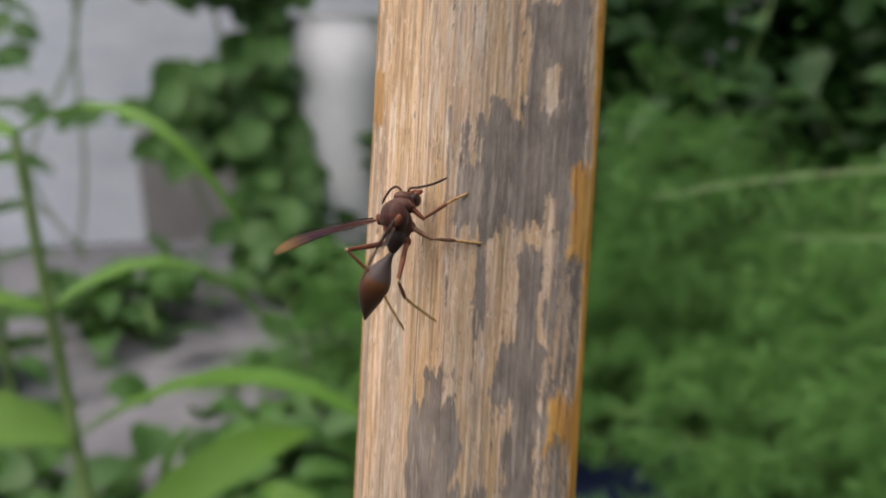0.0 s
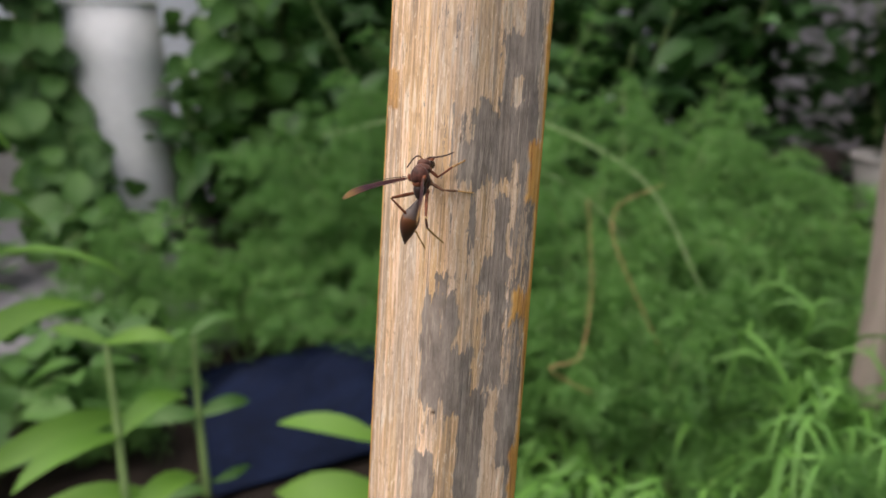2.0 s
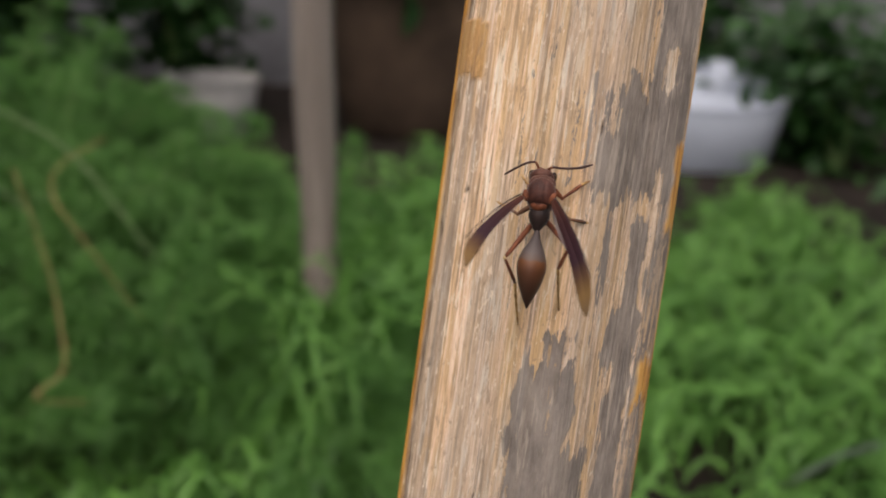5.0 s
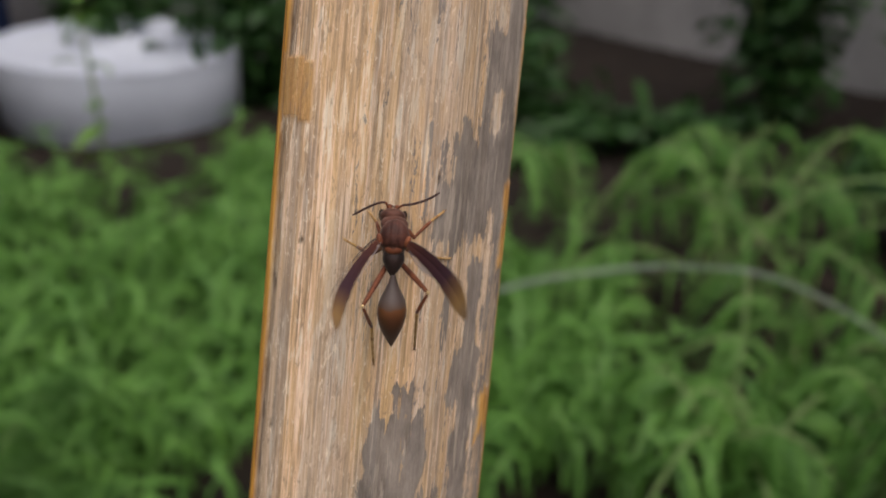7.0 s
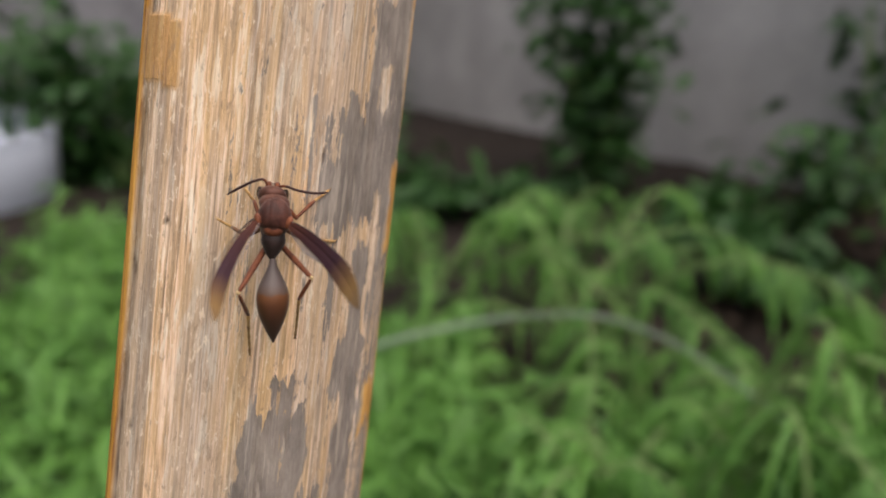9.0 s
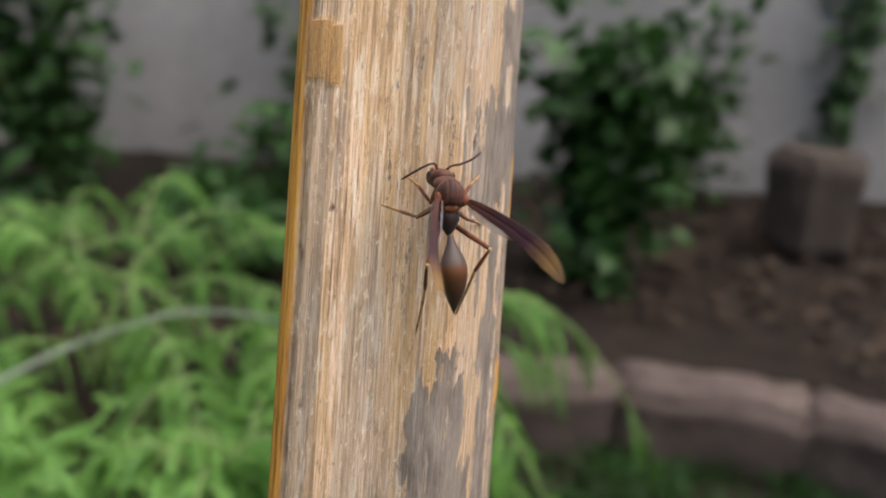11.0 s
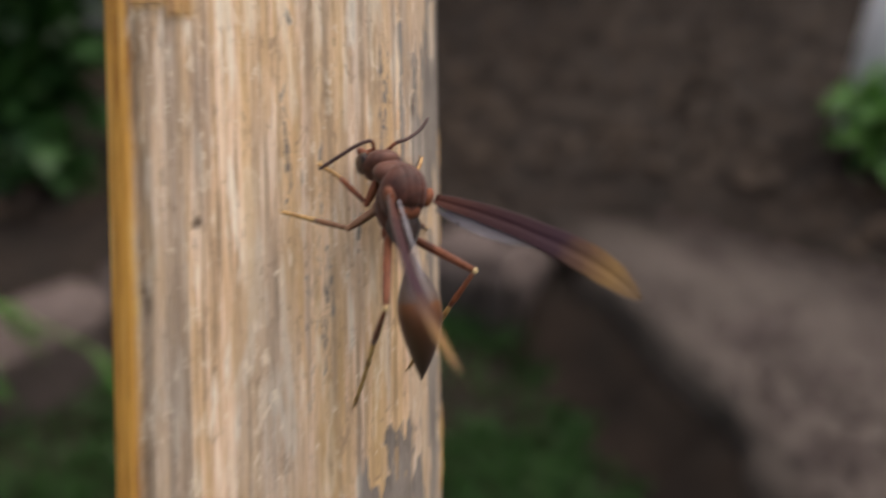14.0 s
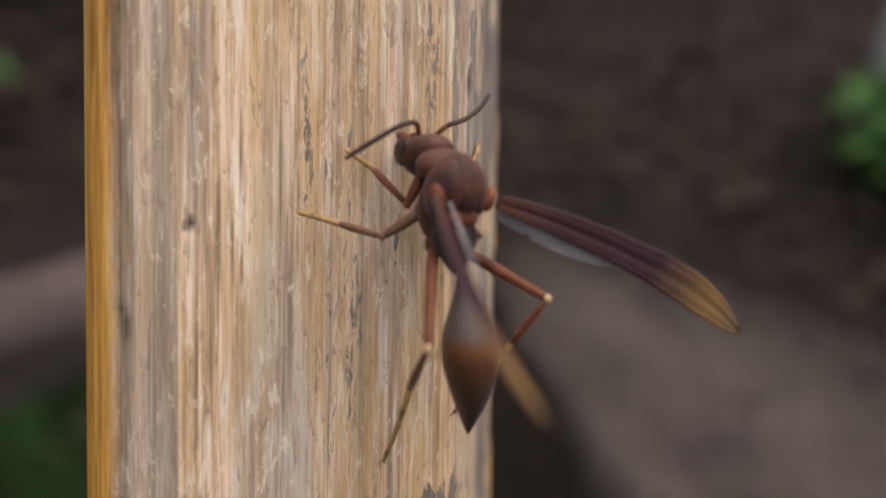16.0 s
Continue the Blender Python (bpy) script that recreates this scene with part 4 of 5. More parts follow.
def feathery_plant(name, at, stems, height, spread, label, mat=None, needle=0.016, dens=1.0, lean=Vector((0, 0, 0))):
    """Thin arching stems dressed with clouds of needle leaves."""
    mat = mat or FERN
    root = tagged(new(name), label, "plant")
    verts, faces = [], []
    for k in range(stems):
        a = RNG.uniform(0, 2 * math.pi)
        h = height * RNG.uniform(0.6, 1.1)
        out = Vector((math.cos(a), math.sin(a), 0)) * spread * RNG.uniform(0.25, 1.0) + lean * RNG.uniform(0.4, 1.0)
        b = Vector((RNG.normal() * 0.03, RNG.normal() * 0.03, 0))
        path = arch(b, out, h, h * RNG.uniform(0.1, 0.6), 14)
        bm = bmesh.new()
        tube(bm, path, list(np.linspace(0.0018, 0.0006, 15)), 5, False)
        part("stem", bm, STEM, root)
        for i in range(3, 15):
            p0 = path[i]
            d = (path[min(i + 1, 14)] - path[i - 1]).normalized()
            for m in range(max(1, int(4 * dens))):
                L = (0.035 + height * 0.13) * (1.25 - i / 14) * RNG.uniform(0.6, 1.15)
                w = (rand_unit() + d * 0.8)
                w.z = w.z * 0.4 + 0.25
                w.normalize()
                prev = p0
                steps = 7
                for q in range(1, steps + 1):
                    t = q / steps
                    p = p0 + w * (L * t) - Vector((0, 0, L * 0.45 * t * t))
                    if q > 1:
                        for _ in range(4):
                            nd = (rand_unit() + w * 0.9).normalized()
                            nl = needle * RNG.uniform(0.6, 1.3)
                            o = prev.lerp(p, RNG.uniform())
                            strips(verts, faces, [o, o + nd * nl * 0.55, o + nd * nl - Vector((0, 0, nl * 0.12))], [0.0009, 0.0012, 0.0004], rand_unit())
                    strips(verts, faces, [prev, p], [0.0009, 0.0008], rand_unit())
                    prev = p
    fo = new("foliage", arrays("foliage", verts, faces, mat))
    fo.parent = root
    tagged(fo, kind="stuff")
    root.matrix_world = Matrix.Translation(at)
    return root


def curly_plant(name, at, blades, height, spread, label, mat=None, width=0.006, lean=Vector((0, 0, 0)), finger=0.16, droop=0.45):
    """A tuft of narrow fronds that arch over and curl at the tip, each with side leaflets."""
    mat = mat or GRASS
    root = tagged(new(name), label, "plant")
    for k in range(blades):
        verts, faces = [], []
        a = RNG.uniform(0, 2 * math.pi)
        h = height * RNG.uniform(0.45, 1.1)
        out = Vector((math.cos(a), math.sin(a), 0)) * spread * RNG.uniform(0.3, 1.0) + lean * RNG.uniform(0.3, 1.0)
        b = Vector((RNG.normal() * spread * 0.35, RNG.normal() * spread * 0.35, 0))
        path = arch(b, out, h, h * RNG.uniform(0.35, 1.1), 12)
        c, c2 = rand_unit() * 0.026, rand_unit() * 0.026
        path = [p + (c * math.sin(i * 0.62 + k) + c2 * math.cos(i * 0.62 + k)) * (i / 12) for i, p in enumerate(path)]
        w = width * RNG.uniform(0.6, 1.2)
        strips(verts, faces, path, [w * (0.5 + 0.9 * math.sin(math.pi * min(i / 11, 1) * 0.8 + 0.2)) * (1 if i < 12 else 0.2) for i in range(13)], out.cross(Vector((0, 0, 1))), 0.35)
        for i in range(3, 12, 2):
            d = (path[i + 1] - path[i]).normalized()
            for sd in (-1, 1):
                s = (d.cross(Vector((0, 0, 1))) * sd + d * 0.6 + rand_unit() * 0.3).normalized()
                L = height * finger * RNG.uniform(0.6, 1.2)
                p = path[i]
                pts = [p, p + s * L * 0.4 + Vector((0, 0, L * 0.08)), p + s * L * 0.75 - Vector((0, 0, L * droop * 0.25)), p + s * L * 0.95 - Vector((0, 0, L * droop))]
                strips(verts, faces, pts, [w * 0.5, w * 0.75, w * 0.6, w * 0.15], d, 0.3)
        fo = new("frond", arrays("frond", verts, faces, mat))
        fo.parent = root
    root.matrix_world = Matrix.Translation(at)
    return root


def leaf_shape(verts, faces, p, d, up, L, w, droop=0.5, n=7):
    """A pointed blade with a folded midrib."""
    side = d.cross(up).normalized()
    path, ws = [], []
    for i in range(n + 1):
        t = i / n
        path.append(p + d * (L * (t - 0.15 * droop * t * t)) + up * (L * (0.22 * math.sin(t * 1.6) - droop * t * t)))
        ws.append(w * (math.sin(math.pi * min(t * 0.93 + 0.07, 1)) ** 0.8) + 0.0006)
    strips(verts, faces, path, ws, side, 0.28)


def leafy_stem(name, pts, leaf_len, leaf_w, pairs, label, mat=None, r=0.0045, turn=0.0):
    """An upright stem with opposite lance leaves that arch and droop."""
    root = tagged(new(name), label, "plant")
    path = spline(pts, 8)
    bm = bmesh.new()
    n = len(path)
    tube(bm, path, list(np.linspace(r, r * 0.55, n)), 8)
    part("stem", bm, STEM, root, "pale green stem")
    for k in range(pairs):
        t = 0.10 + 0.9 * k / max(pairs - 1, 1)
        p = path[min(int(t * (n - 1)), n - 1)]
        a = turn + 1.57 + RNG.uniform(-0.75, 0.75)
        size = 1.0 - 0.30 * max(t - 0.75, 0) / 0.25
        for sd in (0, math.pi):
            d = Vector((math.cos(a + sd), math.sin(a + sd), 0.25)).normalized()
            verts, faces = [], []
            tip = Vector((RNG.uniform(-0.1, 0.8), 0, 0.8)).normalized()
            leaf_shape(verts, faces, p, d, tip, leaf_len * size * RNG.uniform(0.75, 1.15), leaf_w * size * RNG.uniform(0.8, 1.15), RNG.uniform(0.35, 0.85))
            ob = new("leaf", arrays("leaf", verts, faces, mat or LEAF))
            ob.parent = root
    return root


def leafy_bush(name, at, size, count, leaf, label, mat=None, stems=6, kind_cat="bush"):
    """Branches inside a loose mass of leaves, with gaps and a ragged outline."""
    root = tagged(new(name), label, kind_cat)
    tips = []
    for k in range(stems):
        bm = bmesh.new()
        a = RNG.uniform(0, 2 * math.pi)
        p1 = Vector((math.cos(a) * size[0] * RNG.uniform(0.2, 0.9), math.sin(a) * size[1] * RNG.uniform(0.2, 0.9), size[2] * RNG.uniform(0.55, 1.0)))
        path = spline([Vector((RNG.normal() * 0.02, RNG.normal() * 0.02, -0.01)), p1 * 0.5 + Vector((0, 0, 0.05)), p1], 6)
        tube(bm, path, list(np.linspace(0.008, 0.002, len(path))), 6)
        tips += path[3:]
        part("branch", bm, STEM, root)
    verts, faces = [], []
    for k in range(count):
        c = tips[int(RNG.integers(len(tips)))]
        p = c + Vector(RNG.normal(size=3) * np.array(size) * 0.22)
        p.z = max(p.z, 0.01)
        d = rand_unit()
        d.z *= 0.5
        d.normalize()
        up = (Vector((0, 0, 1)) + rand_unit() * 0.6).normalized()
        leaf_shape(verts, faces, p, d, up, leaf * RNG.uniform(0.6, 1.25), leaf * RNG.uniform(0.45, 0.7), RNG.uniform(0.1, 0.6), 4)
    fo = new("foliage", arrays("foliage", verts, faces, mat or DARK_LEAF))
    fo.parent = root
    tagged(fo, kind="stuff")
    root.matrix_world = Matrix.Translation(at)
    return root


def G(x, y, dz=0.0):
    return Vector((x, y, GROUND + dz))


# thick pale stem bending up beside the stick
def make_pale_stem():
    pts = [(-0.160, -0.120, GROUND), (-0.179, -0.129, -0.28), (-0.200, -0.143, -0.21), (-0.220, -0.158, -0.169), (-0.238, -0.170, -0.117), (-0.255, -0.174, -0.051), (-0.264, -0.169, 0.016), (-0.264, -0.161, 0.086), (-0.258, -0.149, 0.25)]
    path = spline(pts, 6)
    bm = bmesh.new()
    n = len(path)
    tube(bm, path, [0.0098 + 0.0006 * math.sin(i * 0.5) for i in range(n)], 20)
    root = tagged(new("plant_stalk"), "thick smooth blue green stalk bending upward", "stalk")
    part("stem", bm, PALE_STEM, root)
    for k in (14, 29):                                   # leaf scars round the stem
        bm = bmesh.new()
        d = (path[k + 1] - path[k]).normalized()
        tube(bm, [path[k] + d * o for o in (-0.004, -0.001, 0.001, 0.004)], [0.0097, 0.0107, 0.0107, 0.0097], 20, False)
        part("leaf_scar", bm, STEM, root)
    return root


make_pale_stem()

# leafy stems in front of the white wall
leafy_stem("leafy_plant", [(-0.388, -0.156, GROUND), (-0.426, -0.167, -0.362), (-0.461, -0.180, -0.296), (-0.501, -0.196, -0.192), (-0.520, -0.204, -0.115), (-0.531, -0.211, -0.005)], 0.165, 0.030, 7, "upright plant with light green lance leaves")
leafy_stem("leafy_plant", [(-0.394, -0.086, GROUND), (-0.415, -0.081, -0.361), (-0.455, -0.076, -0.29), (-0.490, -0.072, -0.217)], 0.12, 0.021, 4, "short plant with light green lance leaves")
leafy_stem("leafy_plant", [(-0.410, -0.238, GROUND), (-0.438, -0.261, -0.35), (-0.475, -0.294, -0.22)], 0.14, 0.028, 4, "short plant with mid green lance leaves", MID_LEAF)
leafy_stem("leafy_plant", [(-0.552, 0.001, GROUND), (-0.583, 0.008, -0.36), (-0.604, 0.016, -0.27)], 0.085, 0.019, 3, "short plant with mid green lance leaves", MID_LEAF)
leafy_stem("leafy_plant", [(-0.455, 0.17, GROUND), (-0.46, 0.172, -0.42), (-0.465, 0.175, -0.385)], 0.165, 0.034, 2, "low yellow green seedling with lance leaves", turn=-0.82)
leafy_stem("leafy_plant", [(-0.590, -0.355, GROUND), (-0.627, -0.388, -0.2), (-0.666, -0.402, 0.12)], 0.06, 0.02, 16, "slender plant with small green leaves", MID_LEAF)
leafy_stem("leafy_plant", [(-0.774, -0.321, GROUND), (-0.833, -0.337, -0.1), (-0.874, -0.330, 0.25)], 0.06, 0.02, 20, "slender plant with small green leaves", MID_LEAF)
leafy_stem("leafy_plant", [(-0.95, -0.47, GROUND), (-0.98, -0.46, -0.05), (-1.0, -0.47, 0.3)], 0.07, 0.022, 20, "slender plant with small green leaves", MID_LEAF)

# growth along the west wall
for x, y, sx, sz, n in ((-1.195, -0.652, 0.24, 0.16, 170), (-1.40, -0.33, 0.22, 0.12, 70), (-1.45, -0.02, 0.20, 0.14, 60), (-1.62, 0.30, 0.16, 0.50, 200), (-1.507, -1.091, 0.3, 0.4, 380)):
    leafy_bush("garden_bush", G(x, y), (sx, sx, sz), n, 0.085, "green broad leaved bush before a white wall", MID_LEAF)
for x, y, sx, sz, n in ((-0.72, -0.60, 0.13, 0.12, 170), (-0.80, -0.42, 0.16, 0.12, 110), (-0.74, -0.18, 0.15, 0.08, 60), (-0.92, -0.12, 0.16, 0.10, 55), (-0.70, -0.30, 0.12, 0.09, 70)):
    leafy_bush("low_weed", G(x, y), (sx, sx, sz), n, 0.065, "low leafy green weed covering the soil", MID_LEAF, 5, "weed")


def make_vine(x, y0, y1, z0, z1, count, label, gap=-0.05):
    """Vine on the wall: a wandering stem and hanging leaves."""
    root = tagged(new("climbing_vine"), label, "vine")
    verts, faces = [], []
    for k in range(3):
        bm = bmesh.new()
        y = RNG.uniform(y0, y1)
        pts = [Vector((x, y, GROUND)), Vector((x + 0.02, y + RNG.normal() * 0.06, -0.2)), Vector((x, y + RNG.normal() * 0.08, 0.1)), Vector((x + 0.03, y + RNG.normal() * 0.1, 0.4)), Vector((x, RNG.uniform(y0, y1), z1))]
        path = spline(pts, 8)
        tube(bm, path, [0.004] * len(path), 6)
        part("stem", bm, STEM, root)
    for k in range(count):
        cy = y0 + (y1 - y0) * RNG.beta(2, 2)
        p = Vector((x + abs(RNG.normal()) * 0.06, cy, RNG.uniform(z0, z1)))
        if noise.noise(Vector((0, p.y * 4, p.z * 4))) < gap:
            continue
        d = Vector((0.5, RNG.normal() * 0.6, -0.6)).normalized()
        leaf_shape(verts, faces, p, d, Vector((1, 0, 0.3)).normalized(), 0.085 * RNG.uniform(0.6, 1.2), 0.06 * RNG.uniform(0.7, 1.2), 0.2, 4)
    fo = new("foliage", arrays("foliage", verts, faces, MID_LEAF))
    fo.parent = root
    tagged(fo, kind="stuff")


make_vine(-1.98, -0.90, -0.35, -0.1, 0.9, 45, "green climbing vine hanging on a white wall")
make_vine(-1.78, -0.33, 0.0, -0.14, 0.6, 620, "green climbing vine hanging beside a white tub", -0.45)
make_vine(-1.70, -0.16, 0.02, -0.46, -0.14, 130, "strand of green vine hanging beside a white tub", -0.3)
make_vine(-1.62, 0.15, 0.95, -0.4, 0.9, 640, "green climbing vine hanging on a white wall", -0.4)

for x, y, sx, sz, n in ((-1.80, 0.46, 0.22, 1.15, 1000), (-1.72, 0.75, 0.30, 1.25, 1500), (-1.55, 1.25, 0.36, 1.3, 1700), (-1.25, 1.65, 0.36, 1.15, 950), (-0.95, 2.05, 0.28, 0.85, 260)):
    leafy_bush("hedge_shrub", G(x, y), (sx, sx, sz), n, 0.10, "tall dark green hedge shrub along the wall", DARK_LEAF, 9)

for x, y, sx, sz, n in ((-1.261, 0.641, 0.32, 0.7, 520), (-1.096, 1.058, 0.34, 0.85, 560)):
    leafy_bush("garden_bush", G(x, y), (sx, sx, sz), n, 0.085, "dark green broad leaved bush before a hedge", DARK_LEAF)

# feathery plants
for x, y, st, h, sp in ((-0.93, 0.36, 24, 0.60, 0.32), (-0.507, 0.518, 20, 0.56, 0.26), (-0.361, 0.691, 20, 0.46, 0.25), (-0.871, 0.60, 24, 0.68, 0.33), (-1.02, 0.50, 16, 0.62, 0.30), (-0.623, 0.809, 20, 0.60, 0.30), (-0.75, 0.44, 16, 0.46, 0.24), (-0.92, 0.12, 14, 0.30, 0.2), (-1.05, -0.02, 12, 0.26, 0.2), (-0.88, 0.24, 14, 0.34, 0.2), (-0.74, -0.04, 10, 0.16, 0.12)):
    feathery_plant("feathery_plant", G(x, y), st, h, sp, "soft feathery green plant with fine needle leaves")


feathery_plant("feathery_plant", G(-0.56, 0.46), 14, 0.34, 0.16, "soft feathery green plant leaning over a dark sheet", lean=Vector((0.0, -0.24, 0)))


def long_arch(pts, r0, label, mat=None, needles=True):
    root = tagged(new("arching_weed"), label, "weed")
    path = spline(pts, 8)
    bm = bmesh.new()
    tube(bm, path, list(np.linspace(r0, r0 * 0.4, len(path))), 7)
    part("stem", bm, mat or STEM, root)
    if needles:
        verts, faces = [], []
        for i in range(6, len(path)):
            for q in range(3):
                d = rand_unit()
                L = RNG.uniform(0.015, 0.05)
                strips(verts, faces, [path[i], path[i] + d * L * 0.5, path[i] + d * L - Vector((0, 0, L * 0.25))], [0.0008, 0.0007, 0.0003], rand_unit())
        part_fo = new("foliage", arrays("foliage", verts, faces, FERN))
        part_fo.parent = root
        tagged(part_fo, kind="stuff")
    return root


PALE_GREEN = speckled("pale_green_stem", (0.20, 0.30, 0.13), (0.36, 0.46, 0.24), 40.0, 0.6, 0.1)
GREY_BRANCH = speckled("grey_branch", (0.14, 0.18, 0.14), (0.25, 0.30, 0.25), 40.0, 0.7, 0.1)
STRAW = speckled("dry_straw", (0.30, 0.19, 0.08), (0.52, 0.36, 0.17), 60.0, 0.8, 0.2)
long_arch([(-0.306, 0.636, GROUND), (-0.347, 0.532, -0.25), (-0.404, 0.487, -0.125), (-0.484, 0.402, -0.058), (-0.523, 0.338, -0.042), (-0.575, 0.260, -0.052), (-0.619, 0.186, -0.07)], 0.0016, "pale green stem arching over feathery leaves", PALE_GREEN)
long_arch([(-0.439, 0.665, GROUND), (-0.466, 0.511, -0.2), (-0.505, 0.377, -0.10), (-0.554, 0.252, -0.09)], 0.0014, "thin green stem arching over feathery leaves", PALE_GREEN)
long_arch([(-0.301, 0.576, GROUND), (-0.314, 0.300, -0.277), (-0.312, 0.319, -0.256), (-0.327, 0.342, -0.194), (-0.347, 0.351, -0.115)], 0.0010, "dry straw coloured stem among green plants", STRAW, False)
long_arch([(-0.264, 0.499, GROUND), (-0.304, 0.375, -0.20), (-0.334, 0.372, -0.13), (-0.306, 0.405, -0.10)], 0.0009, "dry straw coloured stem among green plants", STRAW, False)

for x, y, st, h, sp in ((-0.30, 0.44, 20, 0.30, 0.16), (-0.14, 0.46, 18, 0.26, 0.15), (-0.44, 0.36, 16, 0.27, 0.15), (-0.22, 0.60, 18, 0.34, 0.17), (-0.36, 0.56, 18, 0.36, 0.18)):
    feathery_plant("feathery_plant", G(x, y), st, h, sp, "low feathery green plant with fine needle leaves")
leafy_stem("leafy_plant", [(0.33, 1.50, GROUND), (0.345, 1.50, -0.25), (0.34, 1.47, -0.02), (0.35, 1.46, 0.12)], 0.08, 0.02, 9, "slender plant with small green leaves")
leafy_stem("leafy_plant", [(0.05, 1.70, GROUND), (0.06, 1.70, -0.2), (0.05, 1.68, 0.1), (0.06, 1.66, 0.3)], 0.08, 0.022, 10, "slender plant with small green leaves")
for x, y, sx, sz, n in ((0.02, 2.55, 0.18, 0.7, 380), (0.75, 2.5, 0.3, 0.8, 500)):
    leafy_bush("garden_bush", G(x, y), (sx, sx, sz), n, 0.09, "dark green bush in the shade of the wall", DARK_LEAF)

# a long pale leaf lying over the tufts
def make_pale_leaf():
    path = spline([(-0.085, 0.56, -0.40), (-0.095, 0.515, -0.372), (-0.11, 0.45, -0.362), (-0.125, 0.385, -0.372), (-0.135, 0.34, -0.40), (-0.14, 0.31, GROUND)], 5)
    n = len(path)
    verts, faces = [], []
    strips(verts, faces, path, [0.003 + 0.010 * math.sin(math.pi * (0.08 + 0.9 * i / (n - 1))) for i in range(n)], Vector((1, 0.1, 0.3)), 0.3)
    ob = tagged(new("dead_leaf", arrays("dead_leaf", verts, faces, GREY_BRANCH)), "long pale grey leaf lying over green tufts", "leaf")
    md = ob.modifiers.new("thickness", 'SOLIDIFY')
    md.thickness = 0.0008


make_pale_leaf()

# curling tufts: from the post round to the kerb
for x, y, bl, h, sp in ((-0.278, 0.899, 70, 0.34, 0.22), (-0.009, 0.800, 80, 0.32, 0.22), (0.225, 0.914, 80, 0.34, 0.22), (-0.076, 1.118, 80, 0.36, 0.22), (0.348, 0.636, 80, 0.30, 0.20), (0.104, 1.281, 70, 0.30, 0.22),
                        (0.548, 0.912, 70, 0.28, 0.22), (-0.236, 0.642, 60, 0.26, 0.18), (0.109, 0.548, 70, 0.22, 0.18), (-0.552, 1.157, 70, 0.34, 0.22), (0.512, 0.424, 90, 0.29, 0.18), (0.40, 0.30, 80, 0.25, 0.16), (0.594, 1.260, 60, 0.24, 0.2), (-0.15, 0.49, 60, 0.42, 0.12), (-0.235, 0.54, 55, 0.40, 0.12), (-0.02, 0.62, 60, 0.28, 0.16), (-0.20, 0.36, 45, 0.18, 0.13), (-0.32, 0.30, 40, 0.16, 0.12)):
    curly_plant("grassy_tuft", G(x, y), bl, h, sp, "bright green tuft of curling narrow leaves")
# arching plants with drooping finger leaves, round the bed
def arching_plant(at, fronds, reach, height, label, lean=Vector((0, 0, 0)), finger=0.062):
    root = tagged(new("arching_fern"), label, "plant")
    n = 26
    for k in range(fronds):
        verts, faces = [], []
        a = 2 * math.pi * (k + RNG.uniform(-0.35, 0.35)) / fronds
        h = height * RNG.uniform(0.6, 1.1)
        out = Vector((math.cos(a), math.sin(a), 0)) * reach * RNG.uniform(0.6, 1.1) + lean
        path = arch(Vector((RNG.normal() * 0.02, RNG.normal() * 0.02, 0)), out, h * 1.25, h * RNG.uniform(0.75, 1.2), n)
        side = out.cross(Vector((0, 0, 1))).normalized()
        bm = bmesh.new()
        tube(bm, path, list(np.linspace(0.0032, 0.0012, n + 1)), 6)
        fr = part("frond", bm, STEM, root)
        for i in range(4, n + 1):
            d = (path[min(i + 1, n)] - path[i - 1]).normalized()
            t = i / n
            for sd in (-1, 1):
                if RNG.uniform() < 0.52:
                    continue
                L = finger * (0.55 + 0.9 * math.sin(math.pi * min(t * 1.05, 1))) * RNG.uniform(0.75, 1.2)
                s = (side * sd * RNG.uniform(0.5, 1.0) + d * RNG.uniform(0.3, 0.9)).normalized()
                p = path[i]
                q = [p + s * (L * (u - 0.25 * u * u)) + Vector((0, 0, L * (0.2 * u - 1.15 * u * u))) for u in (0, 0.2, 0.4, 0.6, 0.8, 1.0)]
                w = 0.0075 * RNG.uniform(0.7, 1.2)
                strips(verts, faces, q, [w * 0.35, w * 0.8, w, w * 0.95, w * 0.7, w * 0.15], d + rand_unit() * 0.3, 0.5)
                for u in range(1, 5):
                    for g in (-1, 1):
                        z = q[u] + (d * g + (q[u] - q[u - 1]).normalized() * 0.9 + rand_unit() * 0.4) * 0.009
                        strips(verts, faces, [q[u], q[u].lerp(z, 0.6), z], [0.0022, 0.002, 0.0005], s)
        lf = new("foliage", arrays("foliage", verts, faces, GRASS))
        lf.parent = fr
        tagged(lf, kind="stuff")
    root.matrix_world = Matrix.Translation(at)
    return root


for x, y, bl, sp, h, lx, ly in ((0.823, 0.561, 6, 0.46, 0.50, 0.02, -0.08), (0.80, 0.300, 8, 0.46, 0.48, 0.0, -0.10), (0.62, 0.12, 6, 0.24, 0.27, 0.0, -0.10), (1.02, 0.45, 4, 0.38, 0.44, 0.05, -0.1), (0.74, 0.02, 5, 0.20, 0.20, 0.02, 0.0), (0.52, 0.02, 7, 0.15, 0.55, -0.09, -0.21), (0.45, 0.10, 8, 0.20, 0.28, 0.0, 0.0), (0.62, -0.02, 7, 0.20, 0.24, 0.0, 0.0)):
    arching_plant(G(x, y), bl, sp, h, "green plant with arching branches and drooping finger leaves", Vector((lx, ly, 0)))
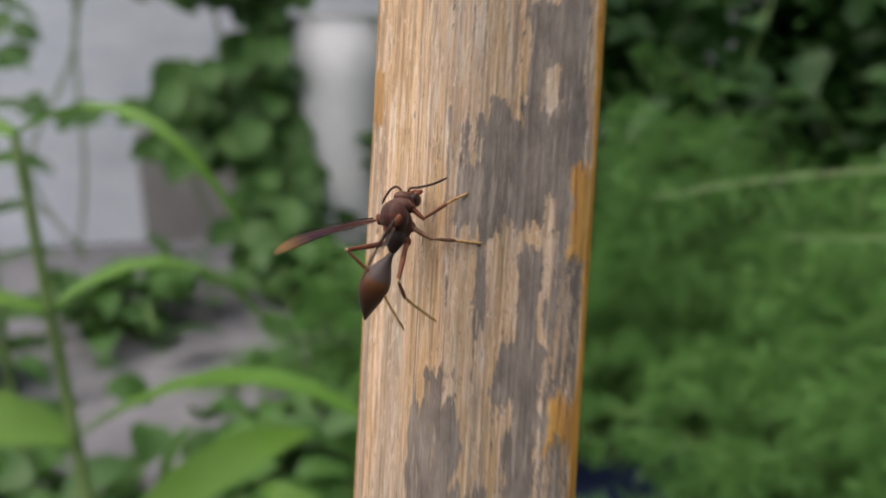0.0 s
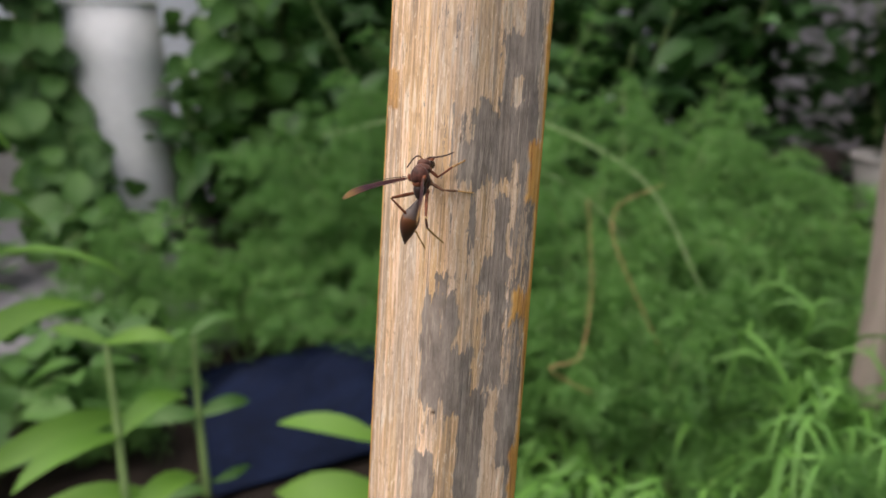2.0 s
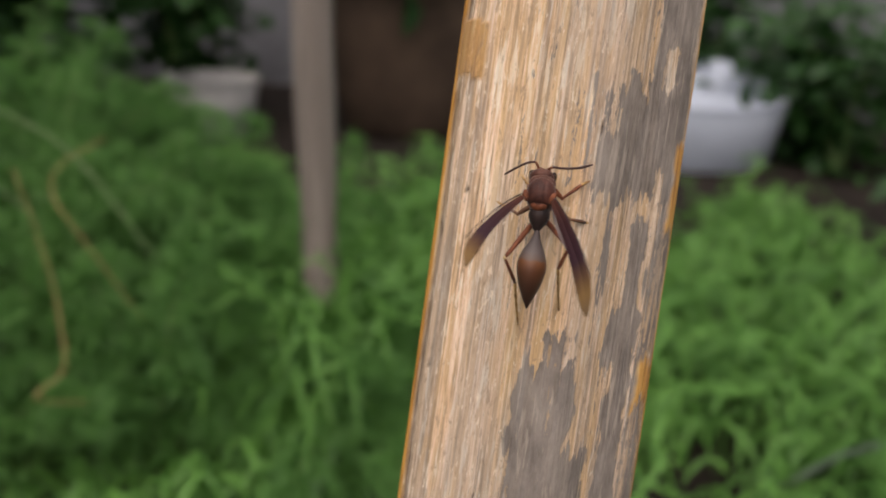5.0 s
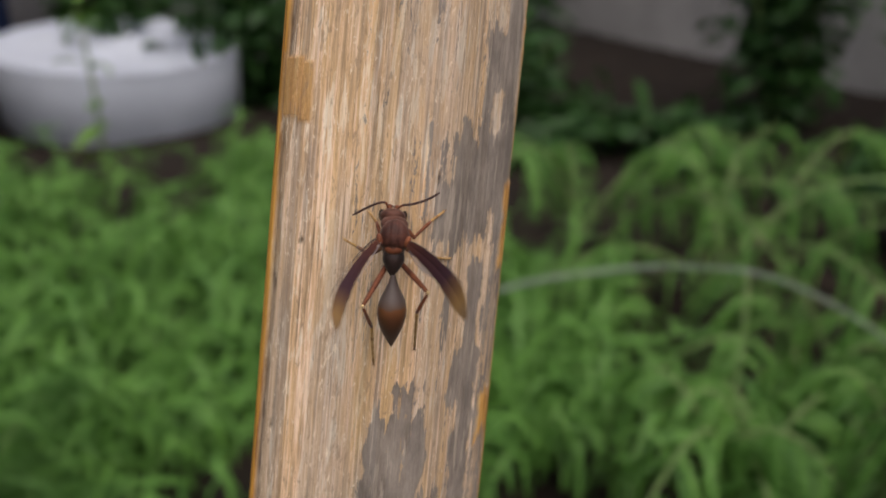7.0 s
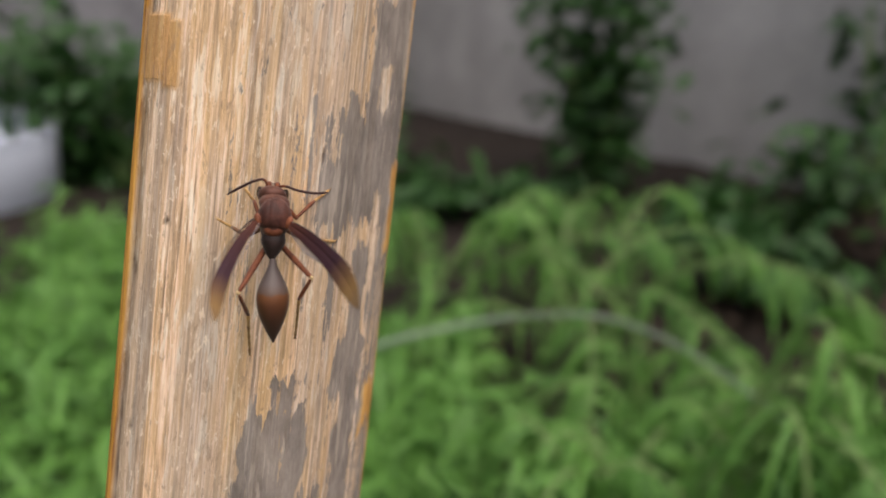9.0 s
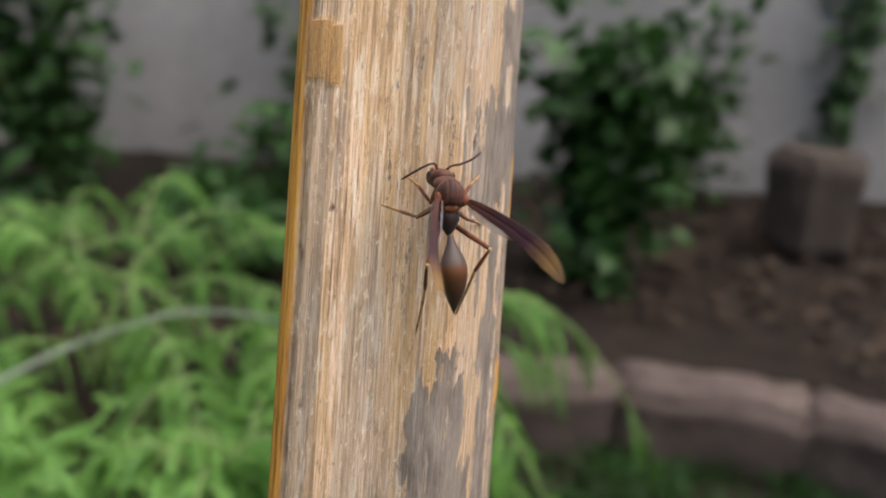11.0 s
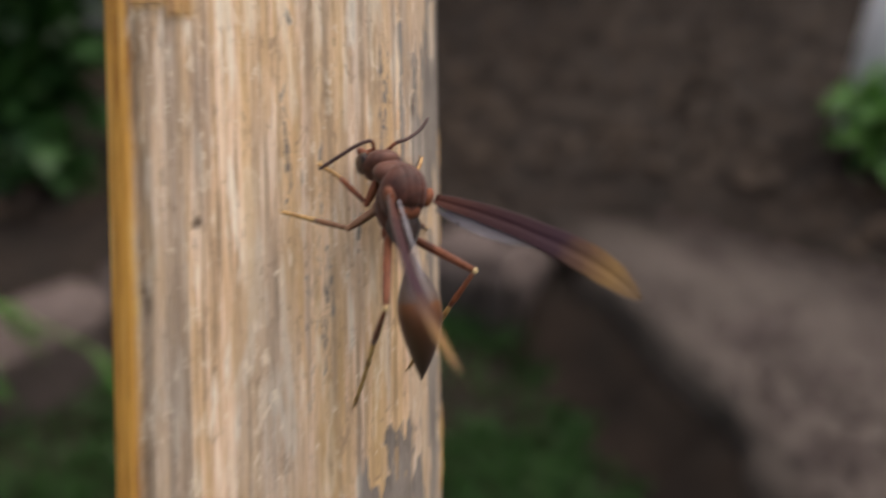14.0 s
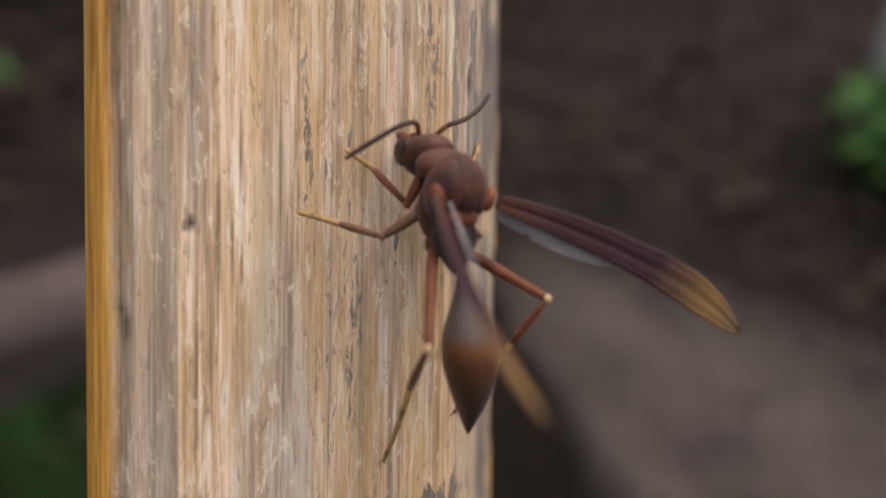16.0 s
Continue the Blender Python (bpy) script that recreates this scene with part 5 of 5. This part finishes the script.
long_arch([(0.30, 0.46, GROUND), (0.35, 0.40, -0.33), (0.405, 0.336, -0.283), (0.477, 0.26, -0.26), (0.517, 0.198, -0.249), (0.543, 0.138, -0.247), (0.557, 0.059, -0.268), (0.548, -0.046, -0.316), (0.53, -0.12, -0.37)], 0.0030, "pale grey green branch arching low over the bed", GREY_BRANCH)

# dark growth before the east and north walls
for x, y, sx, sz, n in ((1.90, 0.72, 0.27, 0.66, 760), (1.764, 0.121, 0.2, 0.24, 110), (1.09, -0.50, 0.18, 0.46, 560), (1.70, -1.50, 0.13, 0.78, 300), (1.62, 0.30, 0.2, 0.07, 160), (1.25, 0.12, 0.18, 0.10, 180), (1.42, 0.72, 0.2, 0.07, 150), (1.25, 0.95, 0.2, 0.08, 170), (0.98, 1.15, 0.2, 0.2, 220), (1.05, 1.92, 0.22, 0.42, 300), (1.35, 1.25, 0.25, 0.25, 260), (1.62, -1.0, 0.16, 0.5, 240)):
    leafy_bush("garden_bush", G(x, y), (sx, sx, sz), n, 0.07, "dark green bush growing before the wall", DARK_LEAF)
leafy_bush("jar_plant", Vector((-0.25, 2.17, GROUND + 0.405)), (0.36, 0.36, 0.30), 420, 0.13, "leafy green plant growing in a clay jar", DARK_LEAF)
for x, y, sx, sz, n in ((-0.949, 2.277, 0.3, 0.55, 140), (1.109, 2.125, 0.4, 0.5, 420), (-1.360, 1.789, 0.4, 0.9, 480), (1.620, 1.586, 0.35, 0.42, 360)):
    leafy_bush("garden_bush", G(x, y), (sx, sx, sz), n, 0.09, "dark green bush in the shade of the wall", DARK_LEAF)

leafy_bush("garden_bush", G(2.12, 0.02), (0.2, 0.2, 0.85), 120, 0.075, "thin dark green bush leaning on the wall", DARK_LEAF)
leafy_bush("garden_bush", G(1.56, -0.14), (0.11, 0.11, 0.26), 90, 0.075, "small olive green bush before the wall", MID_LEAF)
leafy_bush("garden_bush", G(0.62, 2.56), (0.10, 0.08, 0.62), 50, 0.10, "green bush with broad leaves behind a white basin", MID_LEAF)

# low growth by the planter and in the sunken bed
leafy_bush("seedling", G(0.05, -1.325), (0.06, 0.06, 0.11), 70, 0.05, "small green seedling beside a white planter", GRASS, 4, "seedling")
YELLOW_LEAF = leaf_mat("yellow_green_leaf", (0.16, 0.24, 0.04), (0.38, 0.44, 0.10))
leafy_bush("seedling", G(-0.205, -1.20), (0.075, 0.075, 0.075), 46, 0.06, "yellow green seedling beside a white planter", YELLOW_LEAF, 4, "seedling")
leafy_bush("seedling", G(-0.285, -1.075), (0.06, 0.06, 0.06), 30, 0.055, "yellow green seedling beside the paving", YELLOW_LEAF, 4, "seedling")


def make_lawn():
    """Short dark grass in the sunken bed."""
    verts, faces = [], []
    for k in range(34000):
        p = Vector((RNG.uniform(-0.25, 0.8), RNG.uniform(-0.78, 0.15), 0))
        inside, far = in_bed(p)
        if not inside or far < 0.05 or far > 0.5:
            continue
        if noise.noise(Vector((p.x * 7, p.y * 7, 2))) < -0.1 and RNG.uniform() < 0.75:
            continue
        p.z = ground_z(p) - 0.003
        h = RNG.uniform(0.012, 0.04)
        o = rand_unit() * h * 0.6
        o.z = h
        strips(verts, faces, [p, p + o * 0.6, p + o + Vector((o.x, o.y, -h * 0.3)) * 0.6], [0.003, 0.0025, 0.0006], rand_unit())
    tagged(new("grass", arrays("grass", verts, faces, DARK_LEAF)), "short dark grass in a sunken bed", "grass", kind="stuff")


make_lawn()


def make_litter():
    """Dry leaves and crumbs lying on the soil, and grit on the paving."""
    verts, faces = [], []
    for k in range(9000):
        p = Vector((RNG.uniform(-0.9, 2.3), RNG.uniform(-2.6, 0.5), 0))
        if p.x > 0.02 + (p.y + 5.2) * 0.42:              # not beyond the wall
            continue
        if (p.x < 0.78 and p.y > -0.60) or (p.x < 0.42 and p.y > -1.04) or (p - Vector((0.3, -0.2, 0))).length < 0.66:
            continue
        p.z = ground_z(p) + 0.004 + RNG.uniform(0, 0.014)
        d = rand_unit()
        d.z *= 0.3
        d.normalize()
        leaf_shape(verts, faces, p, d, (Vector((0, 0, 1)) + rand_unit() * 0.5).normalized(), RNG.uniform(0.012, 0.055), RNG.uniform(0.006, 0.022), RNG.uniform(-0.3, 0.6), 3)
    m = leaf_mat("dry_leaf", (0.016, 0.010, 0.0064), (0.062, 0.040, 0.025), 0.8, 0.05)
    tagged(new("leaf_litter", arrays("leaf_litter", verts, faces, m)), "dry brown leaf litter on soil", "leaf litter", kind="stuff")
    verts, faces = [], []
    for k in range(2600):
        p = RIM[TURN + 2 + int(RNG.integers(len(RIM) - TURN - 4))].lerp(Vector((RNG.uniform(-0.8, 0.25), -1.0, 0)), RNG.uniform(0.06, 0.98))
        p.z = GROUND + 0.010
        r = RNG.uniform(0.0015, 0.006)
        o = len(verts)
        for q in ((1, 0, 0), (0, 1, 0), (-1, 0, 0), (0, -1, 0), (0, 0, 1)):
            verts.append(p + Vector(q) * r * RNG.uniform(0.7, 1.3))
        faces += [(o, o + 1, o + 4), (o + 1, o + 2, o + 4), (o + 2, o + 3, o + 4), (o + 3, o, o + 4)]
    tagged(new("grit", arrays("grit", verts, faces, KERB, False)), "loose grit scattered on concrete", "grit", kind="stuff")


make_litter()


feathery_plant("feathery_plant", G(-0.125, 0.47), 12, 0.29, 0.13, "low feathery green plant round the foot of a post")


# ---------------------------------------------------------------- what moves
GASTER_TURN = ((0, -3.1, 26, -7.5), (0.5, -16, 12, -2), (1.0, 22, 36, 0), (1.5, 20, 16, 0), (2.0, 6, 22, 0), (2.5, -4, 30, 0), (3.0, -4, 16, 0), (3.5, -8, 12, 0), (6, 8.1, -1.1, 0.9), (6.5, 9.3, 0.4, 0.6), (7, 18.8, 0.4, 1.1), (8, 17.6, -2.3, 0.8), (8.5, 7, -1.9, 0.4), (11, 7.4, -5.3, 0.8), (11.5, -1, -5.9, 0.3), (12, -1.4, -1.4, 0), (12.5, 0.9, -1.5, 0.1), (13, 3.9, -1.5, 0.3), (13.5, 1.1, -2, 0.2), (15, 4, -1.3, 0.3), (15.5, 7.7, -1.1, 0.4), (16, 5.8, -3.1, 0.3))
WING_LEFT_TURN = ((0, -18.8, -0.1, 9.7), (0.5, -16.6, 3.9, 0.6), (1.5, -16.4, 5.3, -2.2), (2.5, -21.2, 6.9, -3.7), (3.5, -14.7, 3.2, 1), (6.5, 6.9, 0.7, -3.3), (7, -2.7, 0.3, 0.6), (8, -9.1, -1.7, 6.8), (8.5, -6, -0.5, 3.3), (13.5, 10.8, -4.9, 1.9), (15, -6.2, 3.3, -2.6), (15.5, -5.5, 2.3, -1.3), (16, -3.7, 1, 0))
WING_RIGHT_TURN = ((0, -1.1, 1, -3.4), (2.5, -1.1, 1, -3.4), (3.5, 10.5, 6.4, 1.7), (6, 20.1, 12.8, 2.9), (6.5, 5.6, 6.4, -3.8), (7, -5.9, -0.2, -7.9), (8, -6.2, -2.5, -3.6), (8.5, -6.7, -1.8, -6), (11, 2.6, 3.8, -3.3), (11.5, -4.4, -5.2, -7.3), (12, 1, 0.5, -4), (12.5, 0.6, 2.8, -4.1), (13, 1.6, 3, -3.2), (13.5, -1.5, 1.5, -6), (14.5, 4.2, -4.7, 13.5), (15, 10.5, -10.8, 30.1), (15.5, 9, -9.4, 26.5), (16, 8.1, -9.7, 26.5))


FEELER_LEFT = ((0, 0), (3.5, -8), (6, 12), (7, 4), (7.5, 10), (8.5, 2), (11, 0), (16, 0))
FEELER_RIGHT = ((0, 14), (3.5, 18), (6, 20), (7, 8), (7.5, 36), (8.5, 38), (11, 4), (16, 0))


def motions():
    walk(STICK, POLE_ROWS)
    foot = Matrix.Translation(FOOTING * 0.001)
    climb = {6: -0.0033}                # it creeps a little way up the stick
    walk(WASP, [(t, m @ Matrix.Translation((0, 0, climb.get(t, 0.0))) @ foot) for t, m in POLE_ROWS])
    walk(ABDOMEN, [(t, Matrix.Translation(ABDOMEN_PIVOT) @ pose(0, 0, 0, a, b, c)) for t, a, b, c in GASTER_TURN])
    for (ob, base), turns in zip(FEELERS, (FEELER_LEFT, FEELER_RIGHT)):
        at = Matrix.Translation(base)
        walk(ob, [(t, Matrix.Translation(HEAD_SET) @ at @ pose(0, 0, 0, 0, a, 0) @ at.inverted()) for t, a in turns])
    # the hind legs stay drawn up until the wasp settles
    for (leg, shin, foot, hip, knee, ankle), (up_knee, up_ankle) in zip(HIND_LEGS, (((-1.84, -27.9, -4.2), (0.7, -24.5, -8.0)), ((3.9, -25.2, -6.6), (2.6, -22.0, -9.6)))):
        thigh = (knee - hip).rotation_difference(mm(up_knee) - hip)
        whole = (ankle - knee).rotation_difference(mm(up_ankle) - mm(up_knee))
        up = Matrix.Translation(hip) @ thigh.to_matrix().to_4x4() @ Matrix.Translation(-hip)
        bent = Matrix.Translation(knee) @ (thigh.inverted() @ whole).to_matrix().to_4x4() @ Matrix.Translation(-knee)
        for ob, drawn in ((leg, up), (shin, bent), (foot, bent)):
            walk(ob, [(0, drawn), (3.5, drawn), (4.8, Matrix()), (16, Matrix())])
    for (ob, rest), turns in ((WING_L, WING_LEFT_TURN), (WING_R, WING_RIGHT_TURN)):
        at = Matrix.Translation(rest.translation)
        walk(ob, [(t, at @ pose(0, 0, 0, a, b, c) @ at.inverted() @ rest) for t, a, b, c in turns])


motions()
